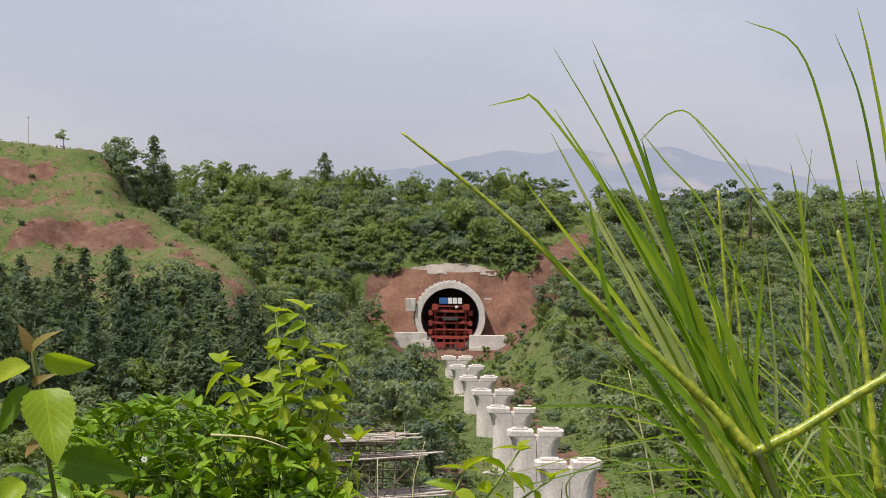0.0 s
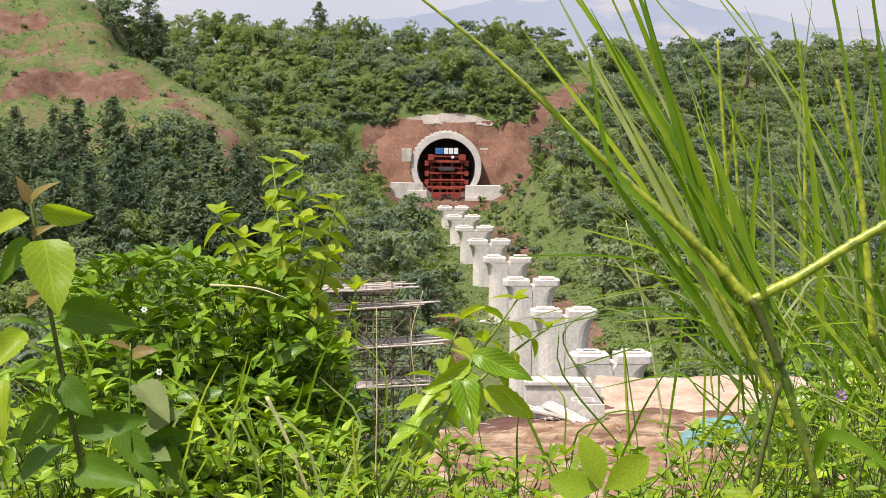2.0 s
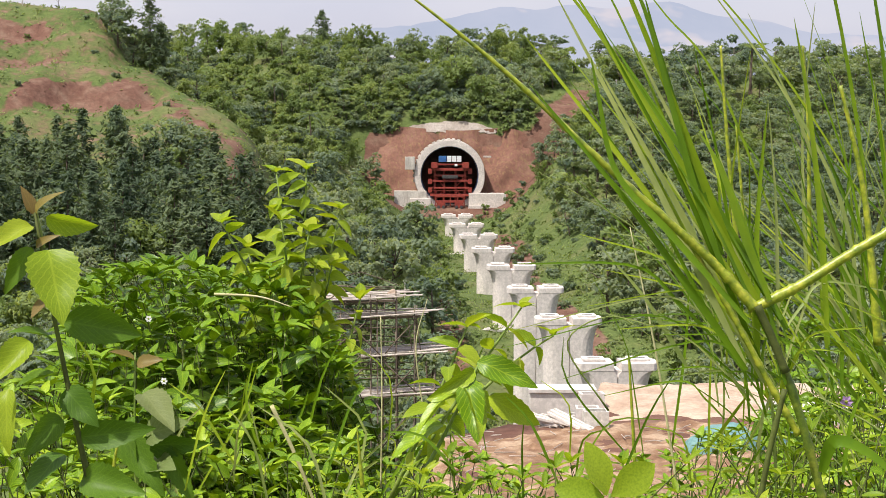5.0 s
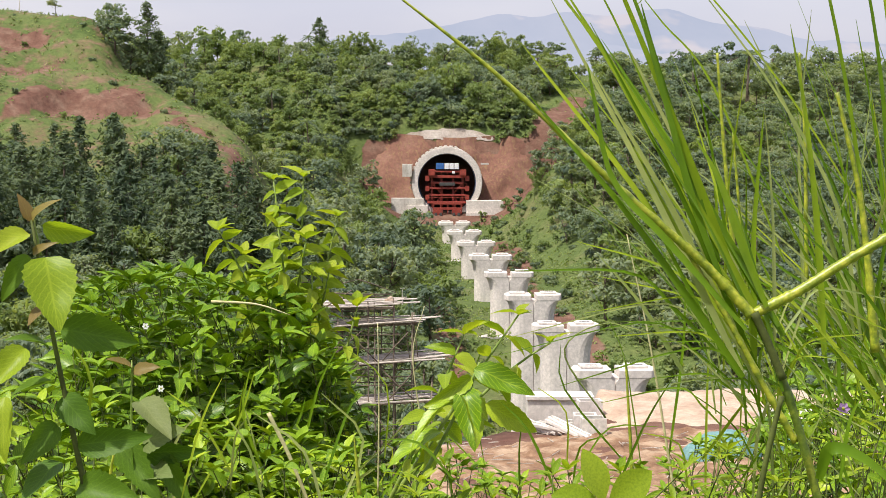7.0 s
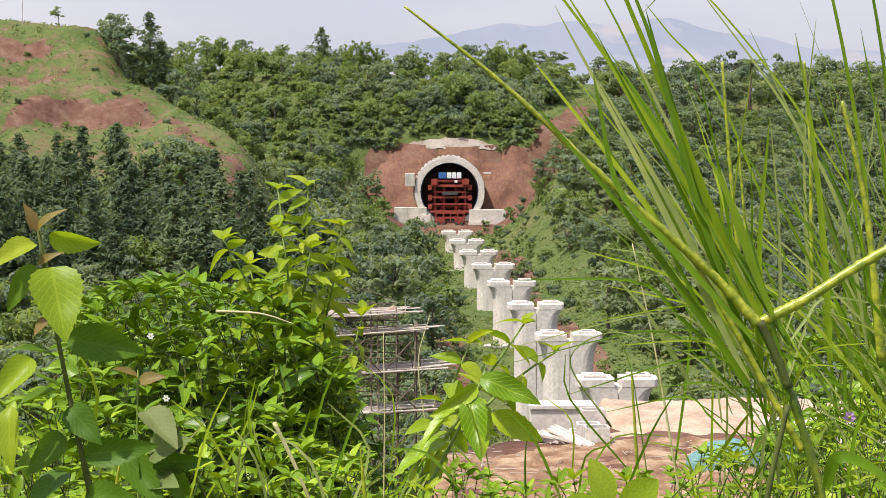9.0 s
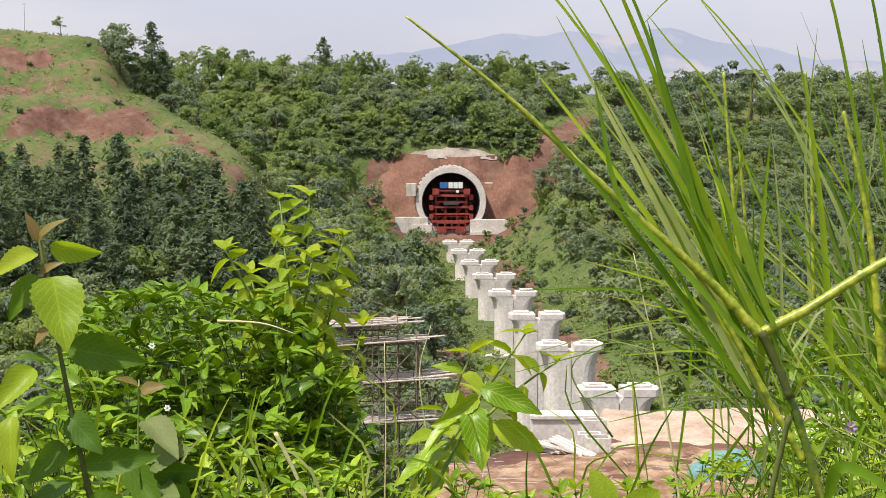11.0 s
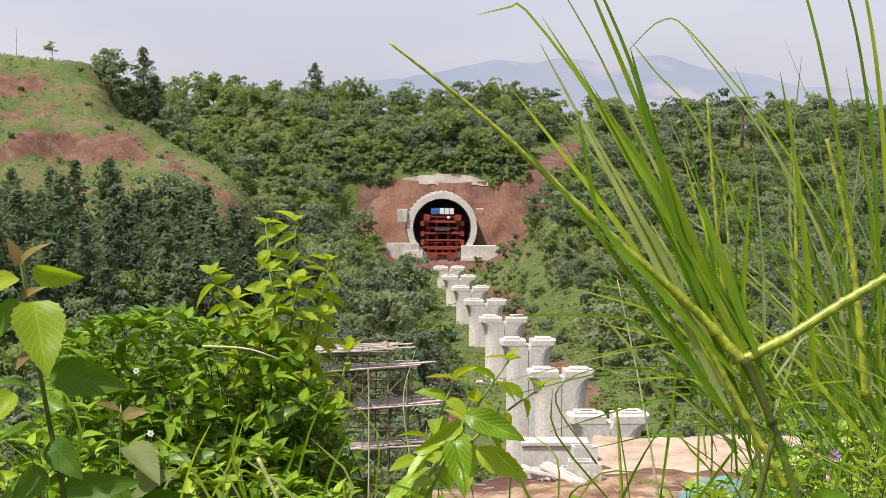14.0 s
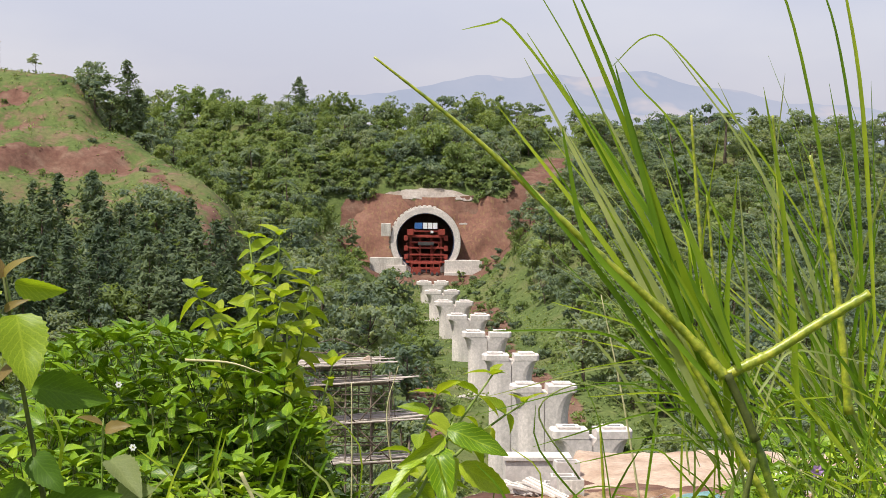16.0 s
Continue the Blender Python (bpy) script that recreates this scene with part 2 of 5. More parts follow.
def ground(x, y):
    x, y = np.asarray(x, float), np.asarray(y, float)
    s = x - line_x(y)
    # the wooded hill that the tunnel enters
    hill = np.interp(y, [-400, 130, 190, 240, 300, 350, 400, 430, 480, 520, 640, 1200, 3000], [0, -4, -4, 2, 9, 17, 27, 34, 46, 48, 30, 5, 0])
    low = smooth01((x - 20) / 60)
    hill = hill + 4.5 * np.exp(-((x + 52) / 26) ** 2) * smooth01((y - 400) / 60)
    hill = hill * (1 - 0.08 * low) + 7 * smooth01((-22 - s) / 30) * smooth01((y - 100) / 60) * smooth01((330 - y) / 60)
    # the open strip along the piers
    strip = np.interp(y, [130, 150, 178, 214, 238, 375, 396, 402, 2000], [-5, -9.0, -10.5, -9.0, -0.3, 4.2, 6.5, 9.0, 9.0])
    m = smooth01((np.abs(s) - 8) / 26)
    cut = smooth01((np.abs(x - 2.5) - 22) / 14)
    m = np.where(y < 402, m, np.where(y < 428, np.maximum(smooth01((y - 409) / 16), cut * (y >= 402)), 1.0))
    z = strip * (1 - m) + hill * m
    # the bare hill
    h, yc = crest(x)
    front = np.maximum(0, yc - y)
    even = np.interp(x, [-240, -140, -104, -70.5, -62, -55, -48, -40.5, -36, -27], [64, 61, 58.2, 43.4, 39.6, 36.2, 32.6, 28.6, 21, -6])
    left = even + (h - even) * smooth01(1 - front / 26) - 0.30 * np.minimum(front, 45) - 0.52 * np.maximum(0, front - 45) - 0.16 * np.maximum(0, y - yc)
    terrace = 0.5 * np.sin((left + 0.05 * x) * 0.9) * smooth01((-30 - x) / 15)
    left = left - 3.2 * smooth01((37.5 + 0.8 * np.sin(x * 0.3) - left) / 1.2) * smooth01((-56 - x) / 6) * smooth01((110 + x) / 20)
    left = left - 2.0 * smooth01((51.5 - left) / 1.0) * smooth01((-84 - x) / 6)
    z = np.where((y > 190) & (y < 520), np.maximum(z, left + terrace), z)
    # the filled platform and the near bank
    edge = np.interp(y, [60, 99, 102, 104.5, 118, 122], [-3, -1.2, 3, 7.8, 10.4, 11])
    plat = smooth01((x - edge) / 2.5 + 0.5) * smooth01((121 - y) / 4) * smooth01((140 - x) / 60)
    zp = 11.2 + 0.25 * np.sin(x * 0.5) * np.sin(y * 0.37)
    z = z * (1 - plat) + zp * plat
    zn = np.interp(y, [-400, -20, 0, 4, 70, 95, 130], [34, 30, 28.4, 27.6, 9.5, 6, -3])
    nearm = smooth01((100 - y) / 30) * (1 - plat) + smooth01((78 - y) / 10) * plat
    return z * (1 - nearm) + zn * nearm


def soil_mask(x, y):
    """Bare red earth: scarps, tracks and tips."""
    s = x - line_x(y)
    h, yc = crest(x)
    f = yc - y
    onhill = ((x < -27) & (f < 90) & (f > -12)).astype(float)
    wob = 0.7 * np.sin(x * 0.37 + 1) + 0.5 * np.sin(x * 0.81)
    g = ground(x, y)
    band = lambda lo, hi: smooth01((g - lo - wob) / 1.0 + 0.5) * smooth01((hi - g + wob) / 1.0 + 0.5)
    scarp = band(33.0, 37.6) * smooth01((-62 - x) / 3) * smooth01((92 + x) / 8)
    tan = band(41.0, 44.0) * smooth01((-78 - x) / 6) * 0.75
    upper = band(47.6, 51.6) * smooth01((-87 - x) / 3)
    edge = np.exp(-((f - 12 - 1.5 * wob) / 3.2) ** 2) * smooth01((x + 76) / 10) * 0.95
    foot = np.exp(-((x + 38.5) / 2.2) ** 2) * (f > 8) * (f < 50) * 0.9
    red = onhill * np.maximum.reduce([0.95 * scarp, 0.6 * tan, 0.9 * upper, 0.7 * edge, 0.7 * foot])
    path = np.exp(-((s - 8.5 - 1.5 * np.sin(y * 0.06)) / 2.8) ** 2) * (y > 225) * (y < 372) * 1.0
    path = np.maximum(path, np.exp(-((s + 9) / 3.0) ** 2) * (y > 150) * (y < 300) * 0.55)
    cutz = ((y > 397) & (ground(x, y) < 26.5) & (y < 423) & (np.abs(x - 3.5) < 24)).astype(float)
    gully = np.exp(-((x - (25 + (y - 415) * 0.42)) / 5.0) ** 2) * (y > 405) * (y < 452)
    dump = ((y > 70) & (y < 128) & (x > -6)).astype(float)
    return np.clip(np.maximum.reduce([red, 0.33 * onhill, path, cutz, gully, dump]), 0, 1)


def axis(lo, hi, step, far_lo, far_hi, n=16):
    a = np.arange(lo, hi + step / 2, step)
    g = np.linspace(0, 1, n + 1)[1:] ** 2.4
    return np.concatenate([(lo - (lo - far_lo) * g)[::-1], a, hi + (far_hi - hi) * g])


def build_ground():
    xs, ys = axis(-165, 175, 1.9, -4800, 4800), axis(-14, 530, 1.9, -600, 4800)
    X, Y = np.meshgrid(xs, ys)
    Z = ground(X, Y)
    rough = np.array([noise.fractal(Vector((a * 0.09, b * 0.09, 0)), 0.9, 2.0, 4) for a, b in zip(X.ravel(), Y.ravel())]).reshape(X.shape)
    red = soil_mask(X, Y)
    Z = Z + rough * np.where(Y < 20, 0.06, np.where((Y > 68) & (Y < 128) & (X > -4), 0.08, 0.65))
    ny, nx = X.shape
    v = np.stack([X, Y, Z], -1).reshape(-1, 3)
    i = np.arange(ny * nx).reshape(ny, nx)
    f = np.stack([i[:-1, :-1], i[:-1, 1:], i[1:, 1:], i[1:, :-1]], -1).reshape(-1, 4)
    m, n, l, b, o = nodes_of("hillside")
    tc = n.new("ShaderNodeTexCoord").outputs["Object"]
    at = n.new("ShaderNodeAttribute")
    at.attribute_name = "soil"
    f1, f2, f3 = noise_node(n, l, tc, 0.07, 5), noise_node(n, l, tc, 0.9, 6, 0.7), noise_node(n, l, tc, 0.3, 6, 0.65)
    green = ramp_node(n, l, f1, [(0.3, (0.066, 0.100, 0.030)), (0.5, (0.100, 0.132, 0.042)), (0.70, (0.145, 0.138, 0.066))])
    green = mix_node(n, l, 1.0, green, ramp_node(n, l, f2, [(0.3, (0.6, 0.65, 0.6)), (0.7, (1.2, 1.15, 1.1))]), "MULTIPLY")
    soil = ramp_node(n, l, f3, [(0.3, (0.108, 0.051, 0.037)), (0.5, (0.148, 0.079, 0.057)), (0.72, (0.198, 0.130, 0.093))])
    soil = mix_node(n, l, 1.0, soil, ramp_node(n, l, f2, [(0.3, (0.75, 0.75, 0.75)), (0.7, (1.15, 1.15, 1.15))]), "MULTIPLY")
    ad = n.new("ShaderNodeMath")
    ad.operation = "MULTIPLY_ADD"
    l.new(f3, ad.inputs[0])
    ad.inputs[1].default_value = 0.7
    l.new(at.outputs["Fac"], ad.inputs[2])
    fac = ramp_node(n, l, ad.outputs[0], [(0.67, (0, 0, 0)), (0.80, (1, 1, 1))])
    l.new(mix_node(n, l, fac, green, soil), b.inputs["Base Color"])
    b.inputs["Roughness"].default_value, b.inputs["Specular IOR Level"].default_value = 0.95, 0.15
    bump_node(n, l, f2, 0.7, 0.3, b)
    me = mesh_of("ground", v, f, m, True)
    a = me.attributes.new("soil", "FLOAT", "POINT")
    a.data.foreach_set("value", red.ravel().astype(np.float32))
    tagged(new("ground", me), "grassy valley and hillsides with bare red earth", "ground", kind="structure")


build_ground()


def build_mountains():
    def ridge(name, dist, xs, hs, seed):
        x = np.linspace(-1900, 2300, 160)
        top = np.interp(x, xs, hs)
        top = top + np.array([noise.fractal(Vector((a * 0.006, seed, 0)), 0.8, 2.1, 5) for a in x]) * 14
        v, f = [], []
        rows = 9
        for r in range(rows):
            t = r / (rows - 1)
            w = np.array([noise.noise(Vector((a * 0.01, t * 3, seed))) for a in x]) * 60 * (1 - t)
            v += list(np.stack([x, dist - 500 * (1 - t) + w, -40 + (top + 40) * (t ** 0.75)], 1))
        k = len(x)
        for r in range(rows - 1):
            f += [(r * k + i, r * k + i + 1, (r + 1) * k + i + 1, (r + 1) * k + i) for i in range(k - 1)]
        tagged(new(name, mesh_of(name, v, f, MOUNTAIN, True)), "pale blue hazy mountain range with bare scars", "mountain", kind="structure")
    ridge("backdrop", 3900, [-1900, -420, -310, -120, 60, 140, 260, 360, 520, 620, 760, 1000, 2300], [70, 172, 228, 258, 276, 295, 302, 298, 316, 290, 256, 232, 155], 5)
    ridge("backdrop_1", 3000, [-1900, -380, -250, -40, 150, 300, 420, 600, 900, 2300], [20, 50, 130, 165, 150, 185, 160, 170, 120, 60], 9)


build_mountains()


# ---- the piers ----
def half_pier(side, height):
    """One half of a pier: shaft with a rounded end, flaring to a broad cap."""
    levels = [-height, -4.6, -3.9, -3.4, -3.0, -2.6, -2.2, -1.85, -1.55, -1.3, -1.1, -0.95, -0.84, -0.74, -0.12, 0.0]
    verts, faces = [], []
    k = 15
    for z in levels:
        t = np.clip((z + 3.9) / 3.1, 0, 0.999)
        sweep = 1 - math.sqrt(1 - t * t)
        a = 2.72 + 0.92 * sweep
        b = 1.44 + 0.06 * sweep
        if z > -0.75:
            a, b = 3.68, 1.52
        if z >= 0:
            a, b = 3.58, 1.42
        inner, rr = (0.05 + 0.30 * np.clip((z + 1.15) / 0.35, 0, 1)), 1.42 - 0.85 * sweep if z < -0.75 else 0.5
        ring = [(inner, -b), (inner + 0.12, -b), (a - rr, -b)]
        for q in range(1, 9):
            w = -math.pi / 2 + math.pi * q / 9
            ring.append((a - rr + rr * math.cos(w), b * math.sin(w)))
        ring += [(a - rr, b), (inner + 0.12, b), (inner, b), (inner, 0.0)]
        verts += [(side * x, y, z) for x, y in ring]
    for r in range(len(levels) - 1):
        for i in range(k):
            j = (i + 1) % k
            q = (r * k + i, r * k + j, (r + 1) * k + j, (r + 1) * k + i)
            faces.append(q if side > 0 else q[::-1])
    top = tuple((len(levels) - 1) * k + i for i in range(k))
    faces.append(top if side > 0 else top[::-1])
    return verts, faces


def build_pier(x, y, height, label):
    root = tagged(new("bridge_pier"), label, "bridge pier", group="piers of the unfinished viaduct")
    root.matrix_world = pose(x, y, 9.0, 0, 0, 3.0)
    for side in (-1, 1):
        v, f = half_pier(side, height)
        shaft = child("shaft", mesh_of("shaft", v, f, CONCRETE, False), root)
        part("bearing_pedestal", box_bm((side * 2.0 - 1.0, -0.95, 0.0), (side * 2.0 + 1.0, 0.95, 0.26), 0.10), CONCRETE, shaft)
        # thin dark plate laid on the pedestal, standing in for shade in a recess
        part("bearing_slot", box_bm((side * 2.0 - 0.55, -0.62, 0.262), (side * 2.0 + 0.55, -0.30, 0.285)), DARK_STEEL, shaft, "thin dark plate standing in for a shaded bearing recess")
    part("web", box_bm((-0.30, -1.28, -height), (0.30, 1.28, -0.72), 0.02), CONCRETE, root)
    part("footing", box_bm((-4.6, -3.2, -height - 1.6), (4.6, 3.2, -height + 0.02), 0.06), OLD_CONCRETE, root)
    return root


for k in range(-0, 8):
    py = 145.2 + 32.8 * k
    px = float(line_x(py))
    g = float(ground(px, py))
    build_pier(px, py, 9.0 - g + 0.2, "pale concrete viaduct pier with a flared split cap")


# ---- the tunnel mouth ----
def horseshoe(r, cx, cz, zfoot, n=40):
    low = math.asin(max(-1, (zfoot - cz) / r))
    return [(cx + r * math.cos(w), cz + r * math.sin(w)) for w in np.linspace(low, math.pi - low, n)]


def build_portal():
    cx, cz, y0, y1 = 1.6, 16.9, 405.0, 419.0
    root = tagged(new("tunnel_portal"), "round concrete tunnel mouth set in a red earth cutting", "tunnel portal")
    root.location = (cx, y0, 9.4)
    outer, inner = horseshoe(8.55, 0, cz - 9.4, 0.3), horseshoe(7.15, 0, cz - 9.4, 0.3)
    n = len(outer)

    def shell(a, b, ya, yb):
        v = [(x, ya, z) for x, z in a] + [(x, ya, z) for x, z in b] + [(x, yb, z) for x, z in a] + [(x, yb, z) for x, z in b]
        f = []
        for i in range(n - 1):
            f += [(i, i + 1, n + i + 1, n + i), (i, 2 * n + i, 2 * n + i + 1, i + 1), (n + i, n + i + 1, 3 * n + i + 1, 3 * n + i), (2 * n + i, 3 * n + i, 3 * n + i + 1, 2 * n + i + 1)]
        for i in (0, n - 1):
            f.append((i, n + i, 3 * n + i, 2 * n + i))
        return v, f
    child("arch_ring", mesh_of("arch_ring", *shell(outer, inner, 0, 2.2), CONCRETE), root)
    o2 = horseshoe(8.75, 0, cz - 9.4, 0.3)
    hood = child("hood", mesh_of("hood", *shell(o2, inner, 2.21, 14.0), OLD_CONCRETE), root, "stained concrete hood running into the slope")
    t1, t2 = horseshoe(7.14, 0, cz - 9.4, 0.3), horseshoe(7.5, 0, cz - 9.4, 0.3)
    child("lining", mesh_of("lining", *shell(t2, t1, 14.01, 75), OLD_CONCRETE), root)
    # dark blue ring added inside arch and hood, for a bluish dark crescent
    t3, t4 = horseshoe(7.13, 0, cz - 9.4, 0.3), horseshoe(6.95, 0, cz - 9.4, 0.3)
    child("membrane", mesh_of("membrane", *shell(t3, t4, 1.2, 13.9), BLUE_BAND), root, "dark blue band round the inside of the mouth")
    part("tunnel_floor", box_bm((-7, 0.5, -0.6), (7, 75, 0.25)), OLD_CONCRETE, root)
    part("tunnel_end", box_bm((-8.4, 75, -0.6), (8.4, 75.5, 17)), RED_SOIL, root)
    # the base walls beside the mouth
    part("wing_wall", box_bm((4.7, -1.6, -2.6), (13.8, 1.2, 3.2), 0.08), CONCRETE, root)
    part("wing_wall", box_bm((4.6, -2.6, -2.6), (9.4, -1.62, 0.2), 0.05), CONCRETE, root)
    part("wing_wall", box_bm((-9.6, -1.5, -2.4), (-4.6, 0.9, 1.9), 0.08), CONCRETE, root)
    part("wing_wall", box_bm((-13.6, -0.8, -1.2), (-5.6, 1.6, 3.7), 0.08), OLD_CONCRETE, root)
    part("side_box", box_bm((-10.9, -0.6, 8.9), (-8.5, 2.4, 12.0), 0.08), OLD_CONCRETE, root, "grey box fixed beside the arch")
    part("side_bracket", box_bm((8.3, 0.2, 11.9), (10.2, 0.7, 12.3), 0.05), CONCRETE, root)
    part("plinth", box_bm((14.3, -1.8, -1.2), (17.0, 0.6, 1.2), 0.06), SAND, root)
    # scalloped blocks along the crown of the hood
    for i in range(15):
        w = math.pi * (0.42 + 0.045 * i)
        r = 8.78
        part("hood_block", box_bm((-0.42, -0.5, -0.1), (0.42, 0.5, 0.28), 0.05), OLD_CONCRETE, hood, m=pose(r * math.cos(w), 2.9 + 0.25 * (i % 3), cz - 9.4 + r * math.sin(w), 0, 90 - math.degrees(w), 0))


build_portal()


def build_trolley():
    root = tagged(new("lining_trolley"), "red steel lining trolley standing in the tunnel mouth", "formwork trolley")
    root.matrix_world = Matrix.Translation((1.7, 402.0, 9.65)) @ Matrix.Diagonal((0.87, 1, 0.96, 1))

    def bar(name, lo, hi, mat=RED_STEEL, label="", under=None):
        return part(name, box_bm(lo, hi, 0.03), mat, under or root, label)
    for x in (-4.6, -1.9, 1.3, 4.0):
        for y in (3.4, 7.5):
            bar("column", (x, y, 0.2), (x + 0.6, y + 0.6, 9.2))
    for z, w, y, h in ((2.6, 5.6, 2.2, 0.55), (4.4, 5.2, 3.0, 0.4), (6.2, 5.4, 2.9, 0.5), (7.6, 4.6, 3.1, 0.4), (9.2, 5.0, 2.6, 0.7), (10.4, 4.2, 3.2, 0.4)):
        deck = bar("deck", (-w, y, z), (w, y + 5.0, z + 0.22))
        bar("deck_beam", (-w, y - 0.18, z - h * 0.6), (w, y - 0.02, z + 0.1), under=deck)
        if z in (4.4, 7.6, 10.4):
            continue
        for i in range(7):
            x = -w + 2 * w * i / 6
            bar("handrail_post", (x - 0.05, y - 0.02, z + 0.22), (x + 0.05, y + 0.06, z + 1.1), under=deck)
        bar("handrail", (-w, y - 0.03, z + 1.1), (w, y + 0.07, z + 1.2), under=deck)
    for sgn in (-1, 1):
        for z in (3.2, 5.4, 8.0):
            bar("jack_box", (sgn * 5.6 - 0.55, 2.4, z), (sgn * 5.6 + 0.55, 3.3, z + 1.3))
        bar("side_cradle", (sgn * 4.4 - 0.9, 1.7, 9.4), (sgn * 4.4 + 0.9, 3.6, 10.9))
        bogie = bar("bogie", (sgn * 2.5 - 1.2, 0.0, -0.5), (sgn * 2.5 + 1.2, 2.4, 0.75))
        for xx in (-0.7, 0.7):
            part("wheel", wheel_bm(0.42, 0.3), DARK_STEEL, bogie, m=pose(sgn * 2.5 + xx, -0.25, -0.35, 90, 0, 0))
        v, f = tube([(sgn * 4.3, 3.3, 0.9), (sgn * 1.6, 3.3, 4.2)], [0.16, 0.16], 6)
        child("brace", mesh_of("brace", v, f, RED_STEEL), root)
        v, f = tube([(sgn * 4.3, 3.2, 7.4), (sgn * 1.6, 3.2, 4.6)], [0.16, 0.16], 6)
        child("brace", mesh_of("brace", v, f, RED_STEEL), root)
    bar("front_frame", (-4.1, 0.1, 0.75), (4.1, 0.55, 1.35))
    bar("front_frame", (-4.1, 0.1, 2.1), (4.1, 0.55, 2.5))
    for x in (-4.1, -2.0, 0.0, 2.0, 3.8):
        bar("front_post", (x, 0.12, -0.2), (x + 0.3, 0.5, 2.4))
    bar("walkway_plate", (-2.2, 2.3, 6.8), (2.2, 2.6, 7.6), DARK_STEEL, "dark steel plate")
    bar("top_box", (-3.2, 2.9, 11.0), (-1.0, 4.6, 12.5), BLUE_SHEET, "blue sheet box")
    for x in (-0.8, 0.6, 2.0):
        bar("top_tank", (x, 2.8, 11.0), (x + 1.2, 4.2, 12.5), WHITE_SHEET, "white box")
    bar("lamp_box", (1.3, 2.2, 9.9), (2.1, 2.5, 10.5), WHITE_SHEET, "white box")


def wheel_bm(r, w):
    bm = bmesh.new()
    bmesh.ops.create_cone(bm, cap_ends=True, segments=20, radius1=r, radius2=r, depth=w)
    bmesh.ops.bevel(bm, geom=[e for e in bm.edges if len(e.link_faces) == 2 and e.calc_face_angle() > 1], offset=0.04, segments=2, affect="EDGES")
    return bm


build_trolley()


def build_cut_face():
    """The dug slope of red earth round the tunnel mouth."""
    v, f = [], []
    nx, nz = 60, 22
    for j in range(nz):
        t = j / (nz - 1)
        for i in range(nx):
            u = i / (nx - 1)
            x = -21.5 + 48 * u
            rim = 28.3 - 8 * max(0, (u - 0.5) * 2) ** 6 - 9 * max(0, 0.16 - u) / 0.16 + 0.5 * math.sin(u * 9)
            z = 8.2 + (rim - 8.2) * t
            d = 407.5 + 13.5 * t + 1.5 * noise.fractal(Vector((x * 0.12, z * 0.12, 3)), 0.8, 2, 4)
            if (x - 1.6) ** 2 + (z - 16.9) ** 2 < 8.0 ** 2:
                d += 3.5
            v.append((x, d, z))
    hole = lambda q: all((v[a][0] - 1.6) ** 2 + (v[a][2] - 16.9) ** 2 < 8.0 ** 2 or (abs(v[a][0] - 1.6) < 7.4 and v[a][2] < 17) for a in q)
    for j in range(nz - 1):
        for i in range(nx - 1):
            q = (j * nx + i, j * nx + i + 1, (j + 1) * nx + i + 1, (j + 1) * nx + i)
            if not hole(q):
                f.append(q)
    tagged(new("cut_slope", mesh_of("cut_slope", v, f, RED_SOIL, True)), "freshly dug slope of bare red earth", "earth slope", kind="structure")
    # pale washed bench along its upper rim
    v, f = [], []
    nx, ny = 70, 9
    for j in range(ny):
        for i in range(nx):
            u, t = i / (nx - 1), j / (ny - 1)
            x = -9.5 + 23 * u
            w = math.sin(math.pi * u) ** 0.5
            n1 = noise.fractal(Vector((x * 0.3, t * 2, 6)), 0.8, 2, 4)
            y = 420.3 + (1.35 * w + 0.15) * t + 0.15 * n1
            v.append((x, y, float(ground(x, y)) + 0.25 * w + 0.15 + 0.12 * n1))
    for j in range(ny - 1):
        f += [(j * nx + i, j * nx + i + 1, (j + 1) * nx + i + 1, (j + 1) * nx + i) for i in range(nx - 1)]
    tagged(new("rim_bench", mesh_of("rim_bench", v, f, BENCH, True)), "pale washed earth bench along the rim of the cutting", "earth bench", kind="structure")
    rng = np.random.default_rng(8)
    pieces = []
    for i in range(30):
        x = rng.uniform(-9, 20)
        s = rng.uniform(0.06, 0.15)
        y = 420.6 + rng.uniform(-0.5, 1.2)
        p = np.array([x, y, float(ground(x, y)) + 0.3])
        vv = rng.normal(size=(8, 3)) * 0.12 + np.array([(a, b, c) for a in (-1, 1) for b in (-1, 1) for c in (-0.5, 0.5)])
        pieces.append((p + vv * s * (1.5, 1, 0.7), [(0, 1, 3, 2), (4, 6, 7, 5), (0, 4, 5, 1), (2, 3, 7, 6), (0, 2, 6, 4), (1, 5, 7, 3)]))
    tagged(new("rubble", mesh_of("rubble", *joined(pieces), BENCH)), "pale broken rubble along the rim of the cutting", "rubble", kind="stuff")


build_cut_face()


